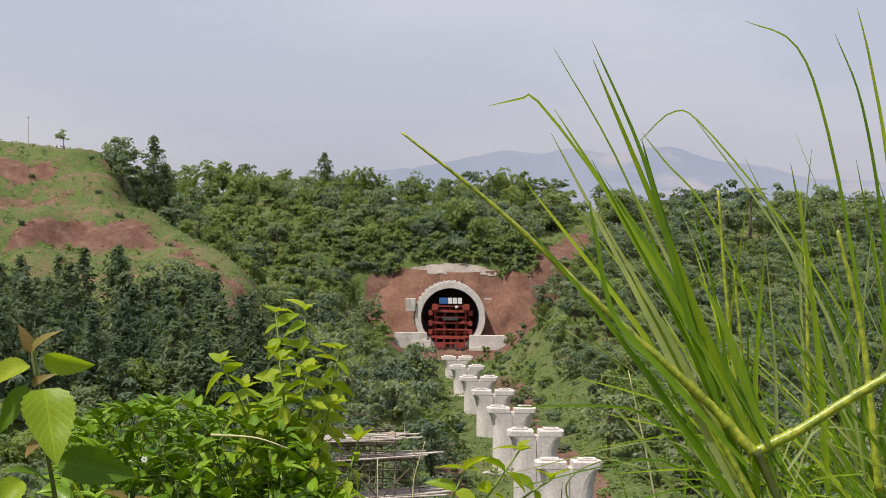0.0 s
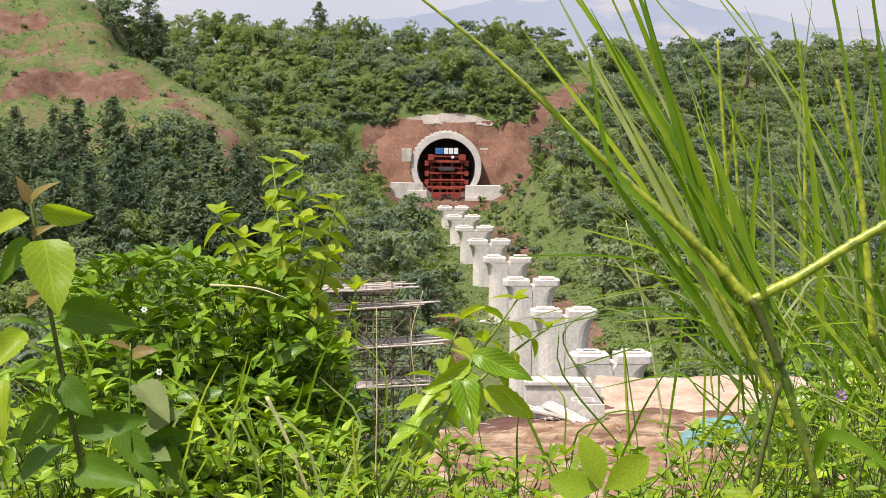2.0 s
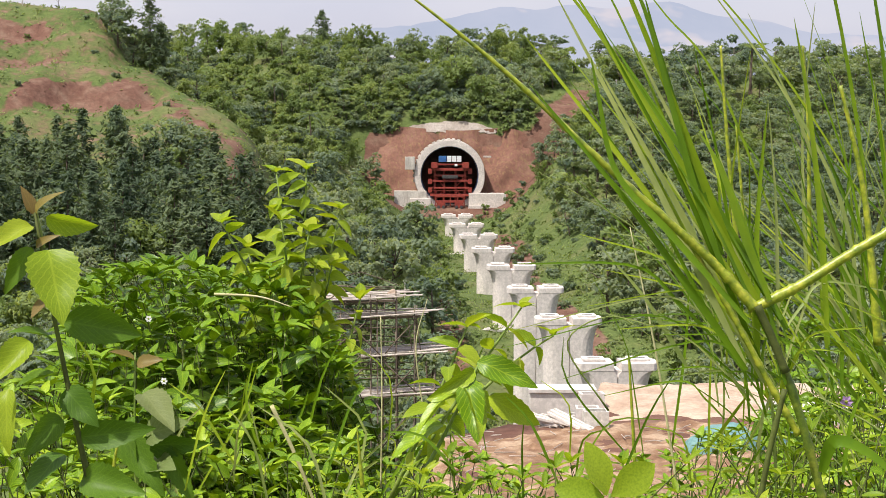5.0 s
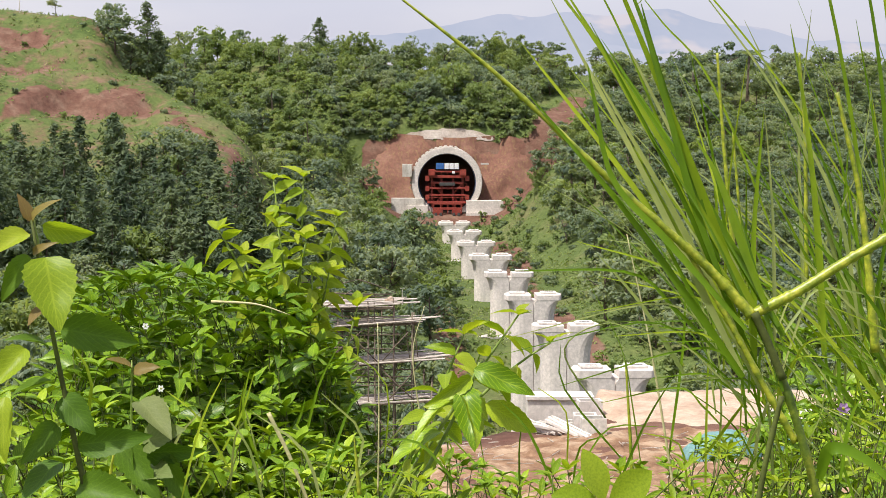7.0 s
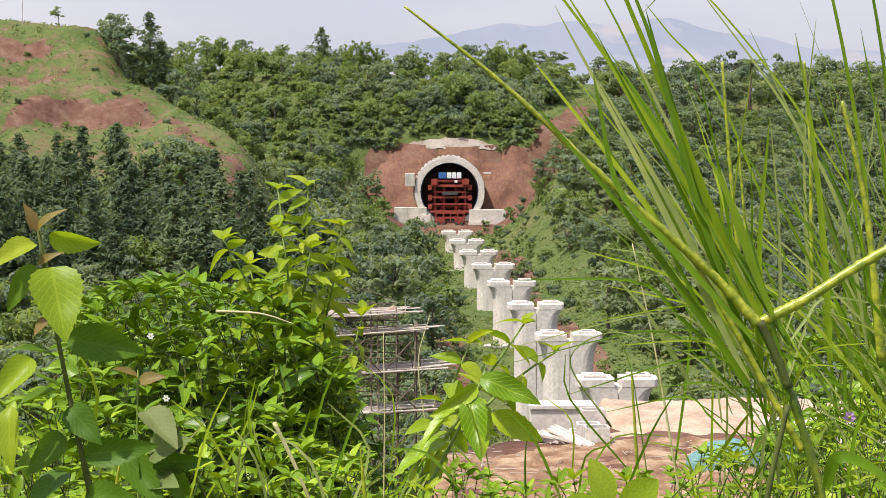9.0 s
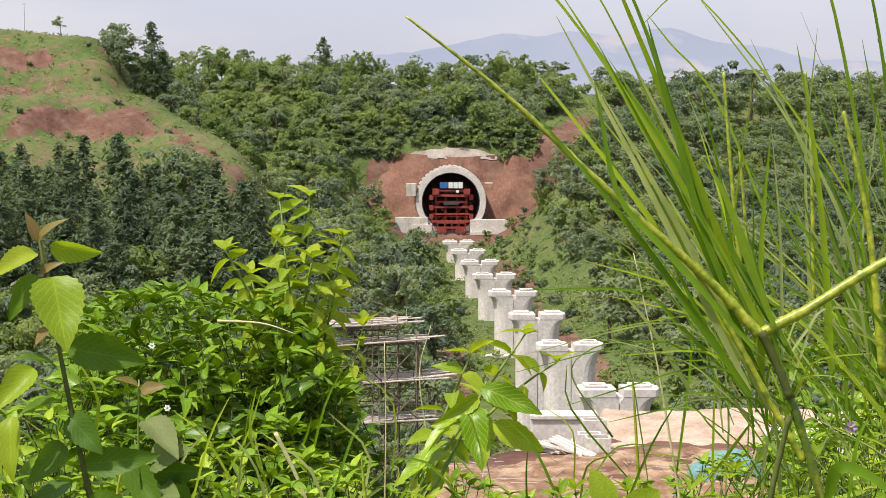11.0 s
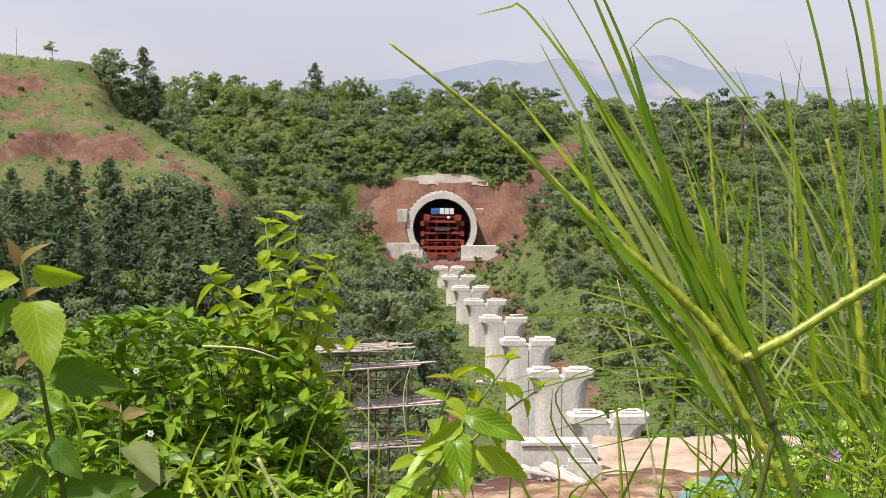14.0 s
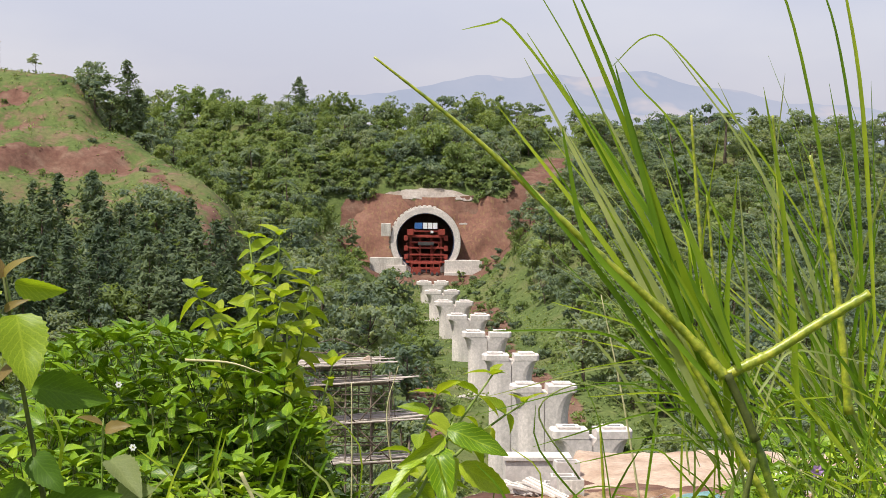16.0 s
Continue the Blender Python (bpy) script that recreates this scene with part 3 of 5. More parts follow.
# ---- trees ----
def trunk_and_limbs(rng, h, r, limbs, reach, lean=0.06):
    bend = rng.normal(size=2) * lean * h
    path = [(bend[0] * t * t, bend[1] * t * t, h * t - 0.4) for t in np.linspace(0, 1, 6)]
    pieces = [tube(path, [r * (1 - 0.75 * t) for t in np.linspace(0, 1, 6)], 7)]
    tips = []
    for i in range(limbs):
        t = rng.uniform(0.45, 0.95)
        b = np.array([bend[0] * t * t, bend[1] * t * t, h * t - 0.4])
        w = rng.uniform(0, 2 * math.pi)
        d = np.array([math.cos(w), math.sin(w), rng.uniform(0.35, 0.9)])
        e = b + d * reach * rng.uniform(0.6, 1.1)
        mid = (b + e) / 2 + (0, 0, -0.06 * reach)
        pieces.append(tube([b, mid, e], [r * 0.4, r * 0.27, r * 0.08], 5))
        tips.append(e)
    return joined(pieces), tips


def thing(name, pieces, label, category, group=""):
    root = tagged(new(name), label, category, group)
    for pn, v, f, mt, sm in pieces:
        c = child(pn, mesh_of(pn, v, f, mt, sm), root)
        if category == "shrub" or pn == "culm":
            tagged(c, kind="stuff")
    return root


def broadleaf(seed, h, spread, mat, leaves=1300, size=0.34, lobes=18, flat=0.75):
    rng = np.random.default_rng(seed)
    (tv, tf), tips = trunk_and_limbs(rng, h * 0.72, 0.022 * h + 0.05, 7, spread * 0.75)
    cs, ns = [], []
    for i in range(lobes):
        if i < len(tips):
            c = np.array(tips[i])
        else:
            w, q = rng.uniform(0, 2 * math.pi), math.sqrt(rng.uniform(0, 1))
            c = np.array([math.cos(w) * q * spread * 0.8, math.sin(w) * q * spread * 0.8, h * (0.16 + 0.76 * rng.uniform() * (1 - 0.45 * q))])
        r = spread * rng.uniform(0.24, 0.48)
        k = leaves // lobes
        d = rng.normal(size=(k, 3))
        d /= np.linalg.norm(d, axis=1)[:, None]
        d[:, 2] = np.where(d[:, 2] < -0.35, -d[:, 2], d[:, 2])
        rad = r * rng.uniform(0.72, 1.08, k) * (1 + 0.18 * np.sin(d[:, 0] * 6 + i) * np.cos(d[:, 1] * 5))
        cs.append(c + d * rad[:, None] * (1, 1, flat))
        ns.append(d)
    v, f = cards(rng, np.concatenate(cs), np.concatenate(ns) + (0, 0, 0.35), size, 0.55, 0.55)
    return [("trunk", tv, tf, BARK, True), ("crown", v, f, mat, False)]


def conifer(seed, h, spread, leaves=1200):
    rng = np.random.default_rng(seed)
    pieces = [tube([(0, 0, -0.4), (0.1, 0, h * 0.5), (0, 0.1, h)], [0.02 * h, 0.012 * h, 0.02], 6)]
    cs, ns = [], []
    tiers = 26
    for i in range(tiers):
        t = 0.12 + 0.88 * i / tiers
        reach = spread * 0.85 * (1 - t ** 2.2) ** 0.9 * rng.uniform(0.55, 1.2) + 0.3
        for j in range(5):
            w = rng.uniform(0, 2 * math.pi)
            d = np.array([math.cos(w), math.sin(w), 0.25 + 0.5 * t])
            b = np.array([0, 0, h * t])
            e = b + d * reach
            if i % 2 == 0 and j < 3:
                pieces.append(tube([b, e], [0.05, 0.015], 4))
            k = max(3, int(leaves / tiers / 5 * (0.5 + (1 - t))))
            q = rng.uniform(0.25, 1.05, k)[:, None]
            cs.append(b + d * reach * q + rng.normal(size=(k, 3)) * 0.22 * (0.4 + reach * 0.3))
            ns.append(np.tile(d * 0.5 + (0, 0, 0.7), (k, 1)))
    v, f = cards(rng, np.concatenate(cs), np.concatenate(ns), 0.56, 0.36, 0.5)
    tv, tf = joined(pieces)
    return [("trunk", tv, tf, BARK, True), ("crown", v, f, NEEDLES, False)]


def umbrella_tree(seed, h, spread, mat):
    rng = np.random.default_rng(seed)
    (tv, tf), tips = trunk_and_limbs(rng, h * 0.8, 0.02 * h, 10, spread * 0.85)
    cs = []
    for c in tips + [np.array([0, 0, h * 0.85])]:
        for q in range(3):
            k = 30
            o = rng.normal(size=3) * spread * 0.22 * (1, 1, 0.35)
            w, r = rng.uniform(0, 2 * math.pi, k), np.sqrt(rng.uniform(0, 1, k)) * spread * 0.33
            cs.append(np.stack([c[0] + o[0] + r * np.cos(w), c[1] + o[1] + r * np.sin(w), c[2] + o[2] + 0.25 * spread * (1 - (r / (spread * 0.33)) ** 2) * 0.5 + rng.normal(size=k) * 0.12], 1))
    c = np.concatenate(cs)
    v, f = cards(rng, c, np.tile((0, 0, 1.0), (len(c), 1)), 0.42, 0.5, 0.5)
    return [("trunk", tv, tf, BARK, True), ("crown", v, f, mat, False)]


def frond(rng, base, d, length, droop, width, nl=14):
    """An arching feather frond: a stalk and paired leaflets."""
    pts = [base + d * length * t + np.array([0, 0, -droop * length * t * t]) for t in np.linspace(0, 1, nl)]
    side = np.cross(d, (0, 0, 1.0))
    side /= np.linalg.norm(side) + 1e-9
    v, f = tube(pts[::3] + [pts[-1]], list(np.linspace(0.05, 0.012, len(pts[::3]) + 1)), 4)
    v = list(v)
    for i, p in enumerate(pts[1:]):
        w = width * math.sin(math.pi * (0.15 + 0.8 * i / nl))
        for s in (-1, 1):
            k = len(v)
            tip = p + side * s * w + d * 0.35 * w + np.array([0, 0, -0.45 * w])
            v += [p - d * 0.05 * length / 2, p + d * 0.05 * length / 2, tip]
            f = f + [(k, k + 1, k + 2)]
    return v, f


def palm(seed, h):
    rng = np.random.default_rng(seed)
    tv, tf = tube([(0, 0, -0.4), (0.2, 0, h * 0.5), (0.5, 0.1, h)], [0.24, 0.17, 0.14], 8)
    fr = []
    for i in range(22):
        w = 2.399 * i
        up = rng.uniform(-0.3, 1.0)
        d = np.array([math.cos(w), math.sin(w), up])
        fr.append(frond(rng, np.array([0.5, 0.1, h]), d / np.linalg.norm(d), rng.uniform(2.8, 3.8), rng.uniform(0.35, 0.6), 0.7))
    v, f = joined(fr)
    return [("trunk", tv, tf, BARK, True), ("crown", v, f, FOLIAGE, False)]


def bamboo(seed, h):
    rng = np.random.default_rng(seed)
    pieces, cs = [], []
    for i in range(13):
        w, hh = rng.uniform(0, 2 * math.pi), h * rng.uniform(0.7, 1.1)
        d = np.array([math.cos(w), math.sin(w), 0]) * rng.uniform(0.1, 0.38) * hh
        b = np.array([rng.normal() * 0.5, rng.normal() * 0.5, -0.3])
        pts = [b + d * t ** 2.2 + np.array([0, 0, hh * (t - 0.18 * t ** 4)]) for t in np.linspace(0, 1, 7)]
        pieces.append(tube(pts, list(np.linspace(0.06, 0.012, 7)), 5))
        k = 44
        t = rng.uniform(0.3, 1.02, k)
        q = np.stack([b[0] + d[0] * t ** 2.2, b[1] + d[1] * t ** 2.2, hh * (t - 0.18 * t ** 4)], 1)
        cs.append(q + rng.normal(size=(k, 3)) * (0.55 * (1.15 - t))[:, None] + rng.normal(size=(k, 3)) * 0.16)
    c = np.concatenate(cs)
    v, f = cards(rng, c, rng.normal(size=c.shape) + (0, 0, 0.3), 0.42, 0.26, 0.8)
    tv, tf = joined(pieces)
    return [("culm", tv, tf, FOLIAGE_LIGHT, True), ("crown", v, f, FOLIAGE_LIGHT, False)]


def banana(seed, h):
    rng = np.random.default_rng(seed)
    tv, tf = tube([(0, 0, -0.3), (0, 0, h * 0.5), (0.05, 0, h * 0.62)], [0.16, 0.12, 0.07], 8)
    pieces = []
    for i in range(9):
        w = 2.399 * i
        d = np.array([math.cos(w), math.sin(w), rng.uniform(0.7, 1.5)])
        d /= np.linalg.norm(d)
        side = np.cross(d, (0, 0, 1.0))
        side /= np.linalg.norm(side)
        L, n = rng.uniform(1.8, 2.6), 7
        v, f = [], []
        for t in np.linspace(0, 1, n):
            p = np.array([0, 0, h * 0.6]) + d * L * t + np.array([0, 0, -0.55 * L * t * t])
            wd = 0.34 * math.sin(math.pi * (0.06 + 0.9 * t)) ** 0.6
            v += [p - side * wd + (0, 0, 0.08), p, p + side * wd + (0, 0, 0.08)]
        for j in range(n - 1):
            f += [(3 * j, 3 * j + 1, 3 * j + 4, 3 * j + 3), (3 * j + 1, 3 * j + 2, 3 * j + 5, 3 * j + 4)]
        pieces.append((v, f))
    v, f = joined(pieces)
    return [("stem", tv, tf, FOLIAGE_LIGHT, True), ("crown", v, f, FOLIAGE_LIGHT, True)]


TREES = "trees on the hillside"
KINDS = {
    "broad": [thing(nm, broadleaf(s, h, sp * 1.1, mt, 860, 0.43, lb), lab, "tree", TREES) for nm, s, h, sp, mt, lb, lab in (
        ("broadleaf_tree", 11, 9.5, 3.6, FOLIAGE, 20, "dark green broad-crowned tree in dense woodland"), ("tall_tree", 12, 11.5, 3.3, FOLIAGE, 22, "tall dark green tree with a lumpy crown"),
        ("spreading_tree", 13, 8.0, 3.9, FOLIAGE, 18, "wide dark green tree with an uneven crown"), ("pale_tree", 14, 7.0, 3.0, FOLIAGE_LIGHT, 16, "light green tree with a rounded loose crown"),
        ("slim_tree", 15, 10.0, 3.0, FOLIAGE, 20, "slim dark green tree in dense woodland"), ("open_tree", 16, 8.5, 3.4, FOLIAGE_LIGHT, 18, "yellowish green tree with an open crown"))],
    "pine": [thing("pine_tree", conifer(s, h, sp), "dark green slender pine on the slope", "tree", "pines below the bare hill") for s, h, sp in ((21, 13.5, 3.6), (22, 15.0, 4.0), (23, 11.5, 3.3), (24, 16.0, 3.8))],
    "flat": [thing("umbrella_tree", umbrella_tree(s, h, sp, FOLIAGE), "tall tree with a flat layered crown", "tree", TREES) for s, h, sp in ((31, 12.5, 4.2), (32, 10.5, 3.6))],
    "bamboo": [thing("bamboo_clump", bamboo(s, h), "feathery light green bamboo clump on the ridge", "bamboo", TREES) for s, h in ((41, 8.5), (42, 7.0))],
    "palm": [thing("palm_tree", palm(51, 8.5), "palm with a shaggy drooping crown", "palm tree", TREES)],
    "banana": [thing("banana_plant", banana(61, 4.2), "banana plant with broad pale green leaves", "banana plant", TREES)],
    "shrub": [thing(nm, broadleaf(s, h, sp, mt, 330, 0.27, 10), lab, "shrub", "shrubs on the slopes") for nm, lab, s, h, sp, mt in (("shrub", "rounded light green shrub on the slope", 71, 2.6, 1.5, FOLIAGE_LIGHT), ("low_bush", "low spreading dark green bush", 72, 2.1, 1.7, FOLIAGE), ("thicket", "tall light green thicket on the slope", 73, 3.0, 1.6, FOLIAGE_LIGHT))],
}
USED = set()


def plant(kind, x, y, scale=1.0, turn=0.0, which=0, sink=0.25):
    ob = KINDS[kind][which % len(KINDS[kind])]
    m = Matrix.Translation((x, y, float(ground(x, y)) - sink)) @ Matrix.Rotation(turn, 4, "Z")
    if ob.name not in USED:
        USED.add(ob.name)
        ob.matrix_basis = m @ Matrix.Diagonal((scale, scale, scale, 1))
        return ob
    made = copy_thing(ob, m)
    made.scale = (scale, scale, scale)
    return made


def bare(x, y):
    h, yc = crest(x)
    lim = np.interp(x, [-110, -75, -50, -30], [84, 78, 58, 46])
    return (x < -27) & (yc - y < lim) & (yc - y > -7 - 80 * (x < -77))


def woods():
    rng = np.random.default_rng(3)
    count = {"broad": 0, "pine": 0}
    y = 140.0
    while y < 515:
        step = 5.9 + 0.004 * (y - 140)
        half = 0.295 * y + 8
        x = -half
        while x < half:
            px, py = x + rng.uniform(-0.42, 0.42) * step, y + rng.uniform(-0.42, 0.42) * step
            x += step * (1.0 if py < 330 else 1.12)
            s = px - float(line_x(py))
            r = rng.uniform()
            if -10.5 - 7 * (py > 345) < s < 11 + 4 * (py > 225) + 3 * (py > 280) + 2 * (py > 350) and py < 408 or (abs(px - 2.5) < 23 and 392 < py < 427) or (py < 175 and s > -24 and px < 60 and s < 16):
                continue
            if abs(px - (25 + (py - 415) * 0.42)) < 8.5 and 404 < py < 452 or (14 < px < 27 and 400 < py < 428):
                continue
            if bare(px, py) and not (px < -40 and py < 308 + 4 * (px < -66)):
                if r < 0.34 and py < 392:
                    plant("shrub", px, py, rng.uniform(0.2, 0.65), r * 60, int(r * 1000))
                continue
            if 35 < px < 45 and py > 436 and r > 0.25:
                continue
            which = int(rng.integers(0, 1000))
            if -62 < px < -8 and py > 330 and rng.uniform() < 0.55:
                which = 6 * (which // 6) + (3 if which % 2 else 5)
            if px < -22 and 222 < py < 308 + 4 * (px < -66) - 20 * (px > -52) and r < 0.84:
                plant("pine", px, py, rng.uniform(0.78, 1.06), r * 40, which)
                continue
            if 419 <= py < 427 and abs(px) < 30 and r < 0.55:
                plant("shrub", px, py, rng.uniform(0.8, 1.5), r * 40, which)
                continue
            if r < 0.10:
                plant("shrub", px, py, rng.uniform(1.0, 1.8), r * 60, which)
            elif r < (0.30 if py > 450 and px < 30 else 0.15) and py > 330:
                plant("bamboo", px, py, rng.uniform(0.75, 1.35), r * 60, which)
            elif r < 0.46 and px > 20 and py > 260:
                plant("flat", px, py, rng.uniform(0.7, 0.95), r * 60, which)
            elif r > 0.985 and py > 260:
                plant("palm", px, py, rng.uniform(0.75, 1.0), r * 60)
            elif 0.19 < r < 0.215:
                plant("banana", px, py, rng.uniform(0.9, 1.3), r * 60)
            else:
                big = 0.72 if -60 < px < -12 and py > 340 else (0.85 if py < 240 else 0.95)
                plant("broad", px, py, big * rng.uniform(0.6, 1.25) * (rng.uniform(0.75, 1.3) if py > 440 else 1), r * 60, which)
        y += step


woods()


def strip_shrubs():
    rng = np.random.default_rng(44)
    for i in range(150):
        y = rng.uniform(165, 400)
        side = rng.choice((-1, 1))
        s = side * rng.uniform(5, 10) if side < 0 else rng.uniform(5.5, 17)
        plant("shrub", float(line_x(y)) + s, y, rng.uniform(0.3, 0.95), rng.uniform(0, 6), i)
    for i in range(190):
        x = rng.uniform(-28, 24)
        low = 422.0 if -10 < x < 14 else 420.0
        plant("shrub", x, rng.uniform(low, 428), rng.uniform(0.5, 1.1), rng.uniform(0, 6), i)
    for i, (x, y) in enumerate(((-25, 399), (-21, 402), (-18.5, 398), (-23, 404), (-16, 401), (-27, 405), (27, 401), (24, 398))):
        plant("broad", x, y, 0.62 + 0.05 * (i % 4), 1.3 * i, i)
    for i in range(26):
        plant("shrub", rng.uniform(-23, -13), rng.uniform(402, 409), rng.uniform(0.6, 1.5), rng.uniform(0, 6), i)
    for i in range(150):
        x, y = rng.uniform(-64, -14), rng.uniform(372, 476)
        if not bare(x, y) and not (abs(x - 2.5) < 27 and y < 430):
            plant("shrub", x, y, rng.uniform(0.9, 2.0), rng.uniform(0, 6), i)
    for i in range(75):
        y = rng.uniform(320, 402)
        plant("shrub", float(line_x(y)) + rng.uniform(5.5, 20), y, rng.uniform(0.25, 0.7), rng.uniform(0, 6), int(rng.integers(0, 600)))
    for i in range(110):
        x, y = rng.uniform(-32, 22), rng.uniform(423, 440)
        plant("shrub", x, y, rng.uniform(0.9, 1.9), rng.uniform(0, 6), int(rng.integers(0, 600)))
    for i in range(85):
        x, y = rng.uniform(-34, 34), rng.uniform(427, 464)
        if abs(x - (25 + (y - 415) * 0.42)) > 9:
            plant("broad", x, y, rng.uniform(0.55, 0.95), rng.uniform(0, 6), int(rng.integers(0, 600)))
    for i in range(26):
        x = rng.choice((-1, 1)) * rng.uniform(13, 24) + 2.5
        plant("shrub", x, rng.uniform(400, 406), rng.uniform(0.4, 1.0), rng.uniform(0, 6), i)


strip_shrubs()
# single trees that stand out on the skyline
plant("pine", -35.5, 486, 0.98, 0.4, 0)
for bx, by, bs in ((-72, 470, 1.25), (-66, 474, 1.1), (-60, 470, 1.2), (-28, 488, 1.3), (-24, 486, 1.45), (-19, 488, 1.25), (-8, 490, 1.2), (14, 486, 1.5), (19, 484, 1.35), (25, 486, 1.3)):
    plant("bamboo", bx, by, bs, bx, int(by))
plant("flat", -88.5, 383, 0.42, 0.4, 1)
plant("palm", 81, 440, 1.9, 0.4)
plant("palm", 28.5, 396, 1.0, 1.4)
plant("broad", 67, 438, 1.75, 0.4, 4)
plant("flat", 48, 446, 1.25, 0.9, 0)
plant("flat", 92, 446, 1.15, 1.9, 1)
plant("flat", 104, 440, 1.1, 2.9, 0)
for tk, tx, ty, ts, tt, tw in (("pine", -65.6, 372, 1.12, 0.2, 3), ("pine", -63.6, 376, 0.95, 1.7, 1), ("broad", -72.6, 371, 1.15, 0.2, 0), ("broad", -74.8, 376, 0.95, 1.2, 1), ("broad", -69.6, 373, 1.0, 2.2, 4),
                               ("tall", -60.5, 382, 1.0, 0.5, 1), ("tall", -57.0, 386, 0.95, 2.5, 1), ("tall", -53.0, 390, 0.9, 1.5, 4), ("broad", -48.0, 380, 0.9, 1.1, 0), ("broad", -44.0, 372, 0.85, 2.1, 1)):
    plant("broad" if tk == "tall" else tk, tx, ty, ts, tt, tw)
# trees down in the gully beside the near piers
for gx, gy, gs, gw in ((-1.5, 168, 0.8, 0), (2.0, 176, 0.75, 1), (-3.0, 183, 0.9, 4), (1.0, 190, 0.8, 2), (4.2, 186, 0.6, 4), (-4.0, 196, 0.95, 1), (2.5, 203, 0.8, 0), (-6.5, 174, 0.9, 2), (-7.5, 188, 1.0, 0), (27.5, 186, 0.7, 1), (30.0, 196, 0.8, 2), (33.0, 178, 0.8, 0)):
    plant("broad", gx, gy, gs, gx, gw)


# ---- the building site in the valley ----
def plank_mesh(L, w, t, seed):
    rng = np.random.default_rng(seed)
    v, f = [], []
    for i in range(4):
        x = L * i / 3
        wob = rng.normal() * 0.03
        for y, z in ((-w / 2, 0), (w / 2, 0), (w / 2, t), (-w / 2, t)):
            v.append((x, y + wob, z + rng.normal() * 0.012))
    for i in range(3):
        a = 4 * i
        f += [(a, a + 1, a + 5, a + 4), (a + 1, a + 2, a + 6, a + 5), (a + 2, a + 3, a + 7, a + 6), (a + 3, a, a + 4, a + 7)]
    return mesh_of("plank", v, f + [(0, 3, 2, 1), (12, 13, 14, 15)], PLANK)


def build_scaffold():
    root = tagged(new("scaffold_tower"), "weathered bamboo scaffold with plank decks, half built", "scaffold")
    base = float(ground(-4, 110)) - 0.2
    root.location = (-4.0, 110.0, base)
    rng = np.random.default_rng(17)
    planks = [plank_mesh(L, 0.27, 0.05, i) for i, L in enumerate((5.4, 6.1, 5.7, 6.8))]

    def pole(name, a, b, r=0.055, under=None):
        v, f = tube([a, (np.array(a) + b) / 2 + rng.normal(size=3) * 0.03, b], [r, r * 0.95, r * 0.85], 6)
        return child(name, mesh_of(name, v, f, BAMBOO, True), under or root)
    decks = ((-4.3, 18.15, 0, -1.5), (-3.0, 16.95, 1, -3.2), (-1.5, 14.45, 2, -5.0), (-2.1, 11.75, 3, -3.5))
    for x0, z, k, tilt in decks:
        d = part("deck", box_bm((0.1, -1.3, -0.17), (5.2 + 0.3 * k, -1.18, -0.04)), BAMBOO, root, m=pose(x0, 0, z - base, 0, tilt, 0))
        for j in range(11 if k == 0 else 9):
            child("plank", planks[(k + j) % 4], d, m=pose(rng.normal() * 0.25, -1.6 + 0.29 * j + rng.normal() * 0.03, rng.uniform(0, 0.06) + 0.02 * j, 3.5 + rng.normal() * 1.5, rng.normal() * 0.9, rng.normal() * 1.6))
        for j in range(4):
            pole("putlog", (0.3 + 1.6 * j, -1.7, -0.1), (0.3 + 1.6 * j, 1.5, -0.1), 0.05, d)
    top = 18.3 - base
    for x, h in ((-3.9, top + 0.9), (-2.6, top), (-0.85, top), (-0.1, top - 0.2), (1.0, top + 0.3), (2.15, 17.6 - base), (3.4, 13.0 - base)):
        for y in (-1.35, 1.2):
            pole("standard", (x + rng.normal() * 0.1, y, -0.4), (x + rng.normal() * 0.1, y, h + rng.uniform(-0.3, 0.5)), 0.055)
    for z in (12.9, 13.6, 15.6, 16.3, 17.6, 19.0):
        pole("ledger", (-4.3 + rng.normal() * 0.3, -1.45, z - base), (2.6 - 0.3 * (z - 12), -1.45, z - base + rng.normal() * 0.1), 0.045)
        pole("ledger", (-4.3 + rng.normal() * 0.3, 1.3, z - base), (2.8 - 0.3 * (z - 12), 1.3, z - base + rng.normal() * 0.1), 0.045)
    for a, b in (((-2.4, 17.0), (-0.1, 14.6)), ((-3.9, 14.4), (-0.8, 17.0)), ((1.9, 16.6), (0.2, 14.7)), ((-0.3, 14.6), (2.4, 12.0)), ((2.8, 14.7), (0.4, 11.9)), ((-3.0, 11.9), (-0.4, 14.5)), ((-1.4, 14.6), (-3.6, 12.2)), ((-0.6, 11.8), (1.5, 8.2)), ((2.6, 11.8), (0.0, 8.4)), ((-3.5, 18.3), (-1.8, 19.4))):
        pole("brace", (a[0], -1.55, a[1] - base), (b[0], -1.55, b[1] - base), 0.05)
    pole("handrail", (-3.9, -1.3, 19.5 - base), (-1.4, -1.3, 20.1 - base), 0.035)
    pole("handrail", (-1.4, -1.3, 20.1 - base), (1.1, -1.3, 19.2 - base), 0.035)
    ladder = pole("ladder", (2.0, -1.2, 14.8 - base), (1.7, -1.2, 17.2 - base), 0.035)
    pole("ladder_rail", (2.55, -1.2, 14.8 - base), (2.25, -1.2, 17.2 - base), 0.035, ladder)
    for j in range(7):
        pole("ladder_rung", (1.98 - 0.04 * j, -1.2, 15.0 - base + 0.32 * j), (2.52 - 0.04 * j, -1.2, 15.0 - base + 0.32 * j), 0.025, ladder)


build_scaffold()


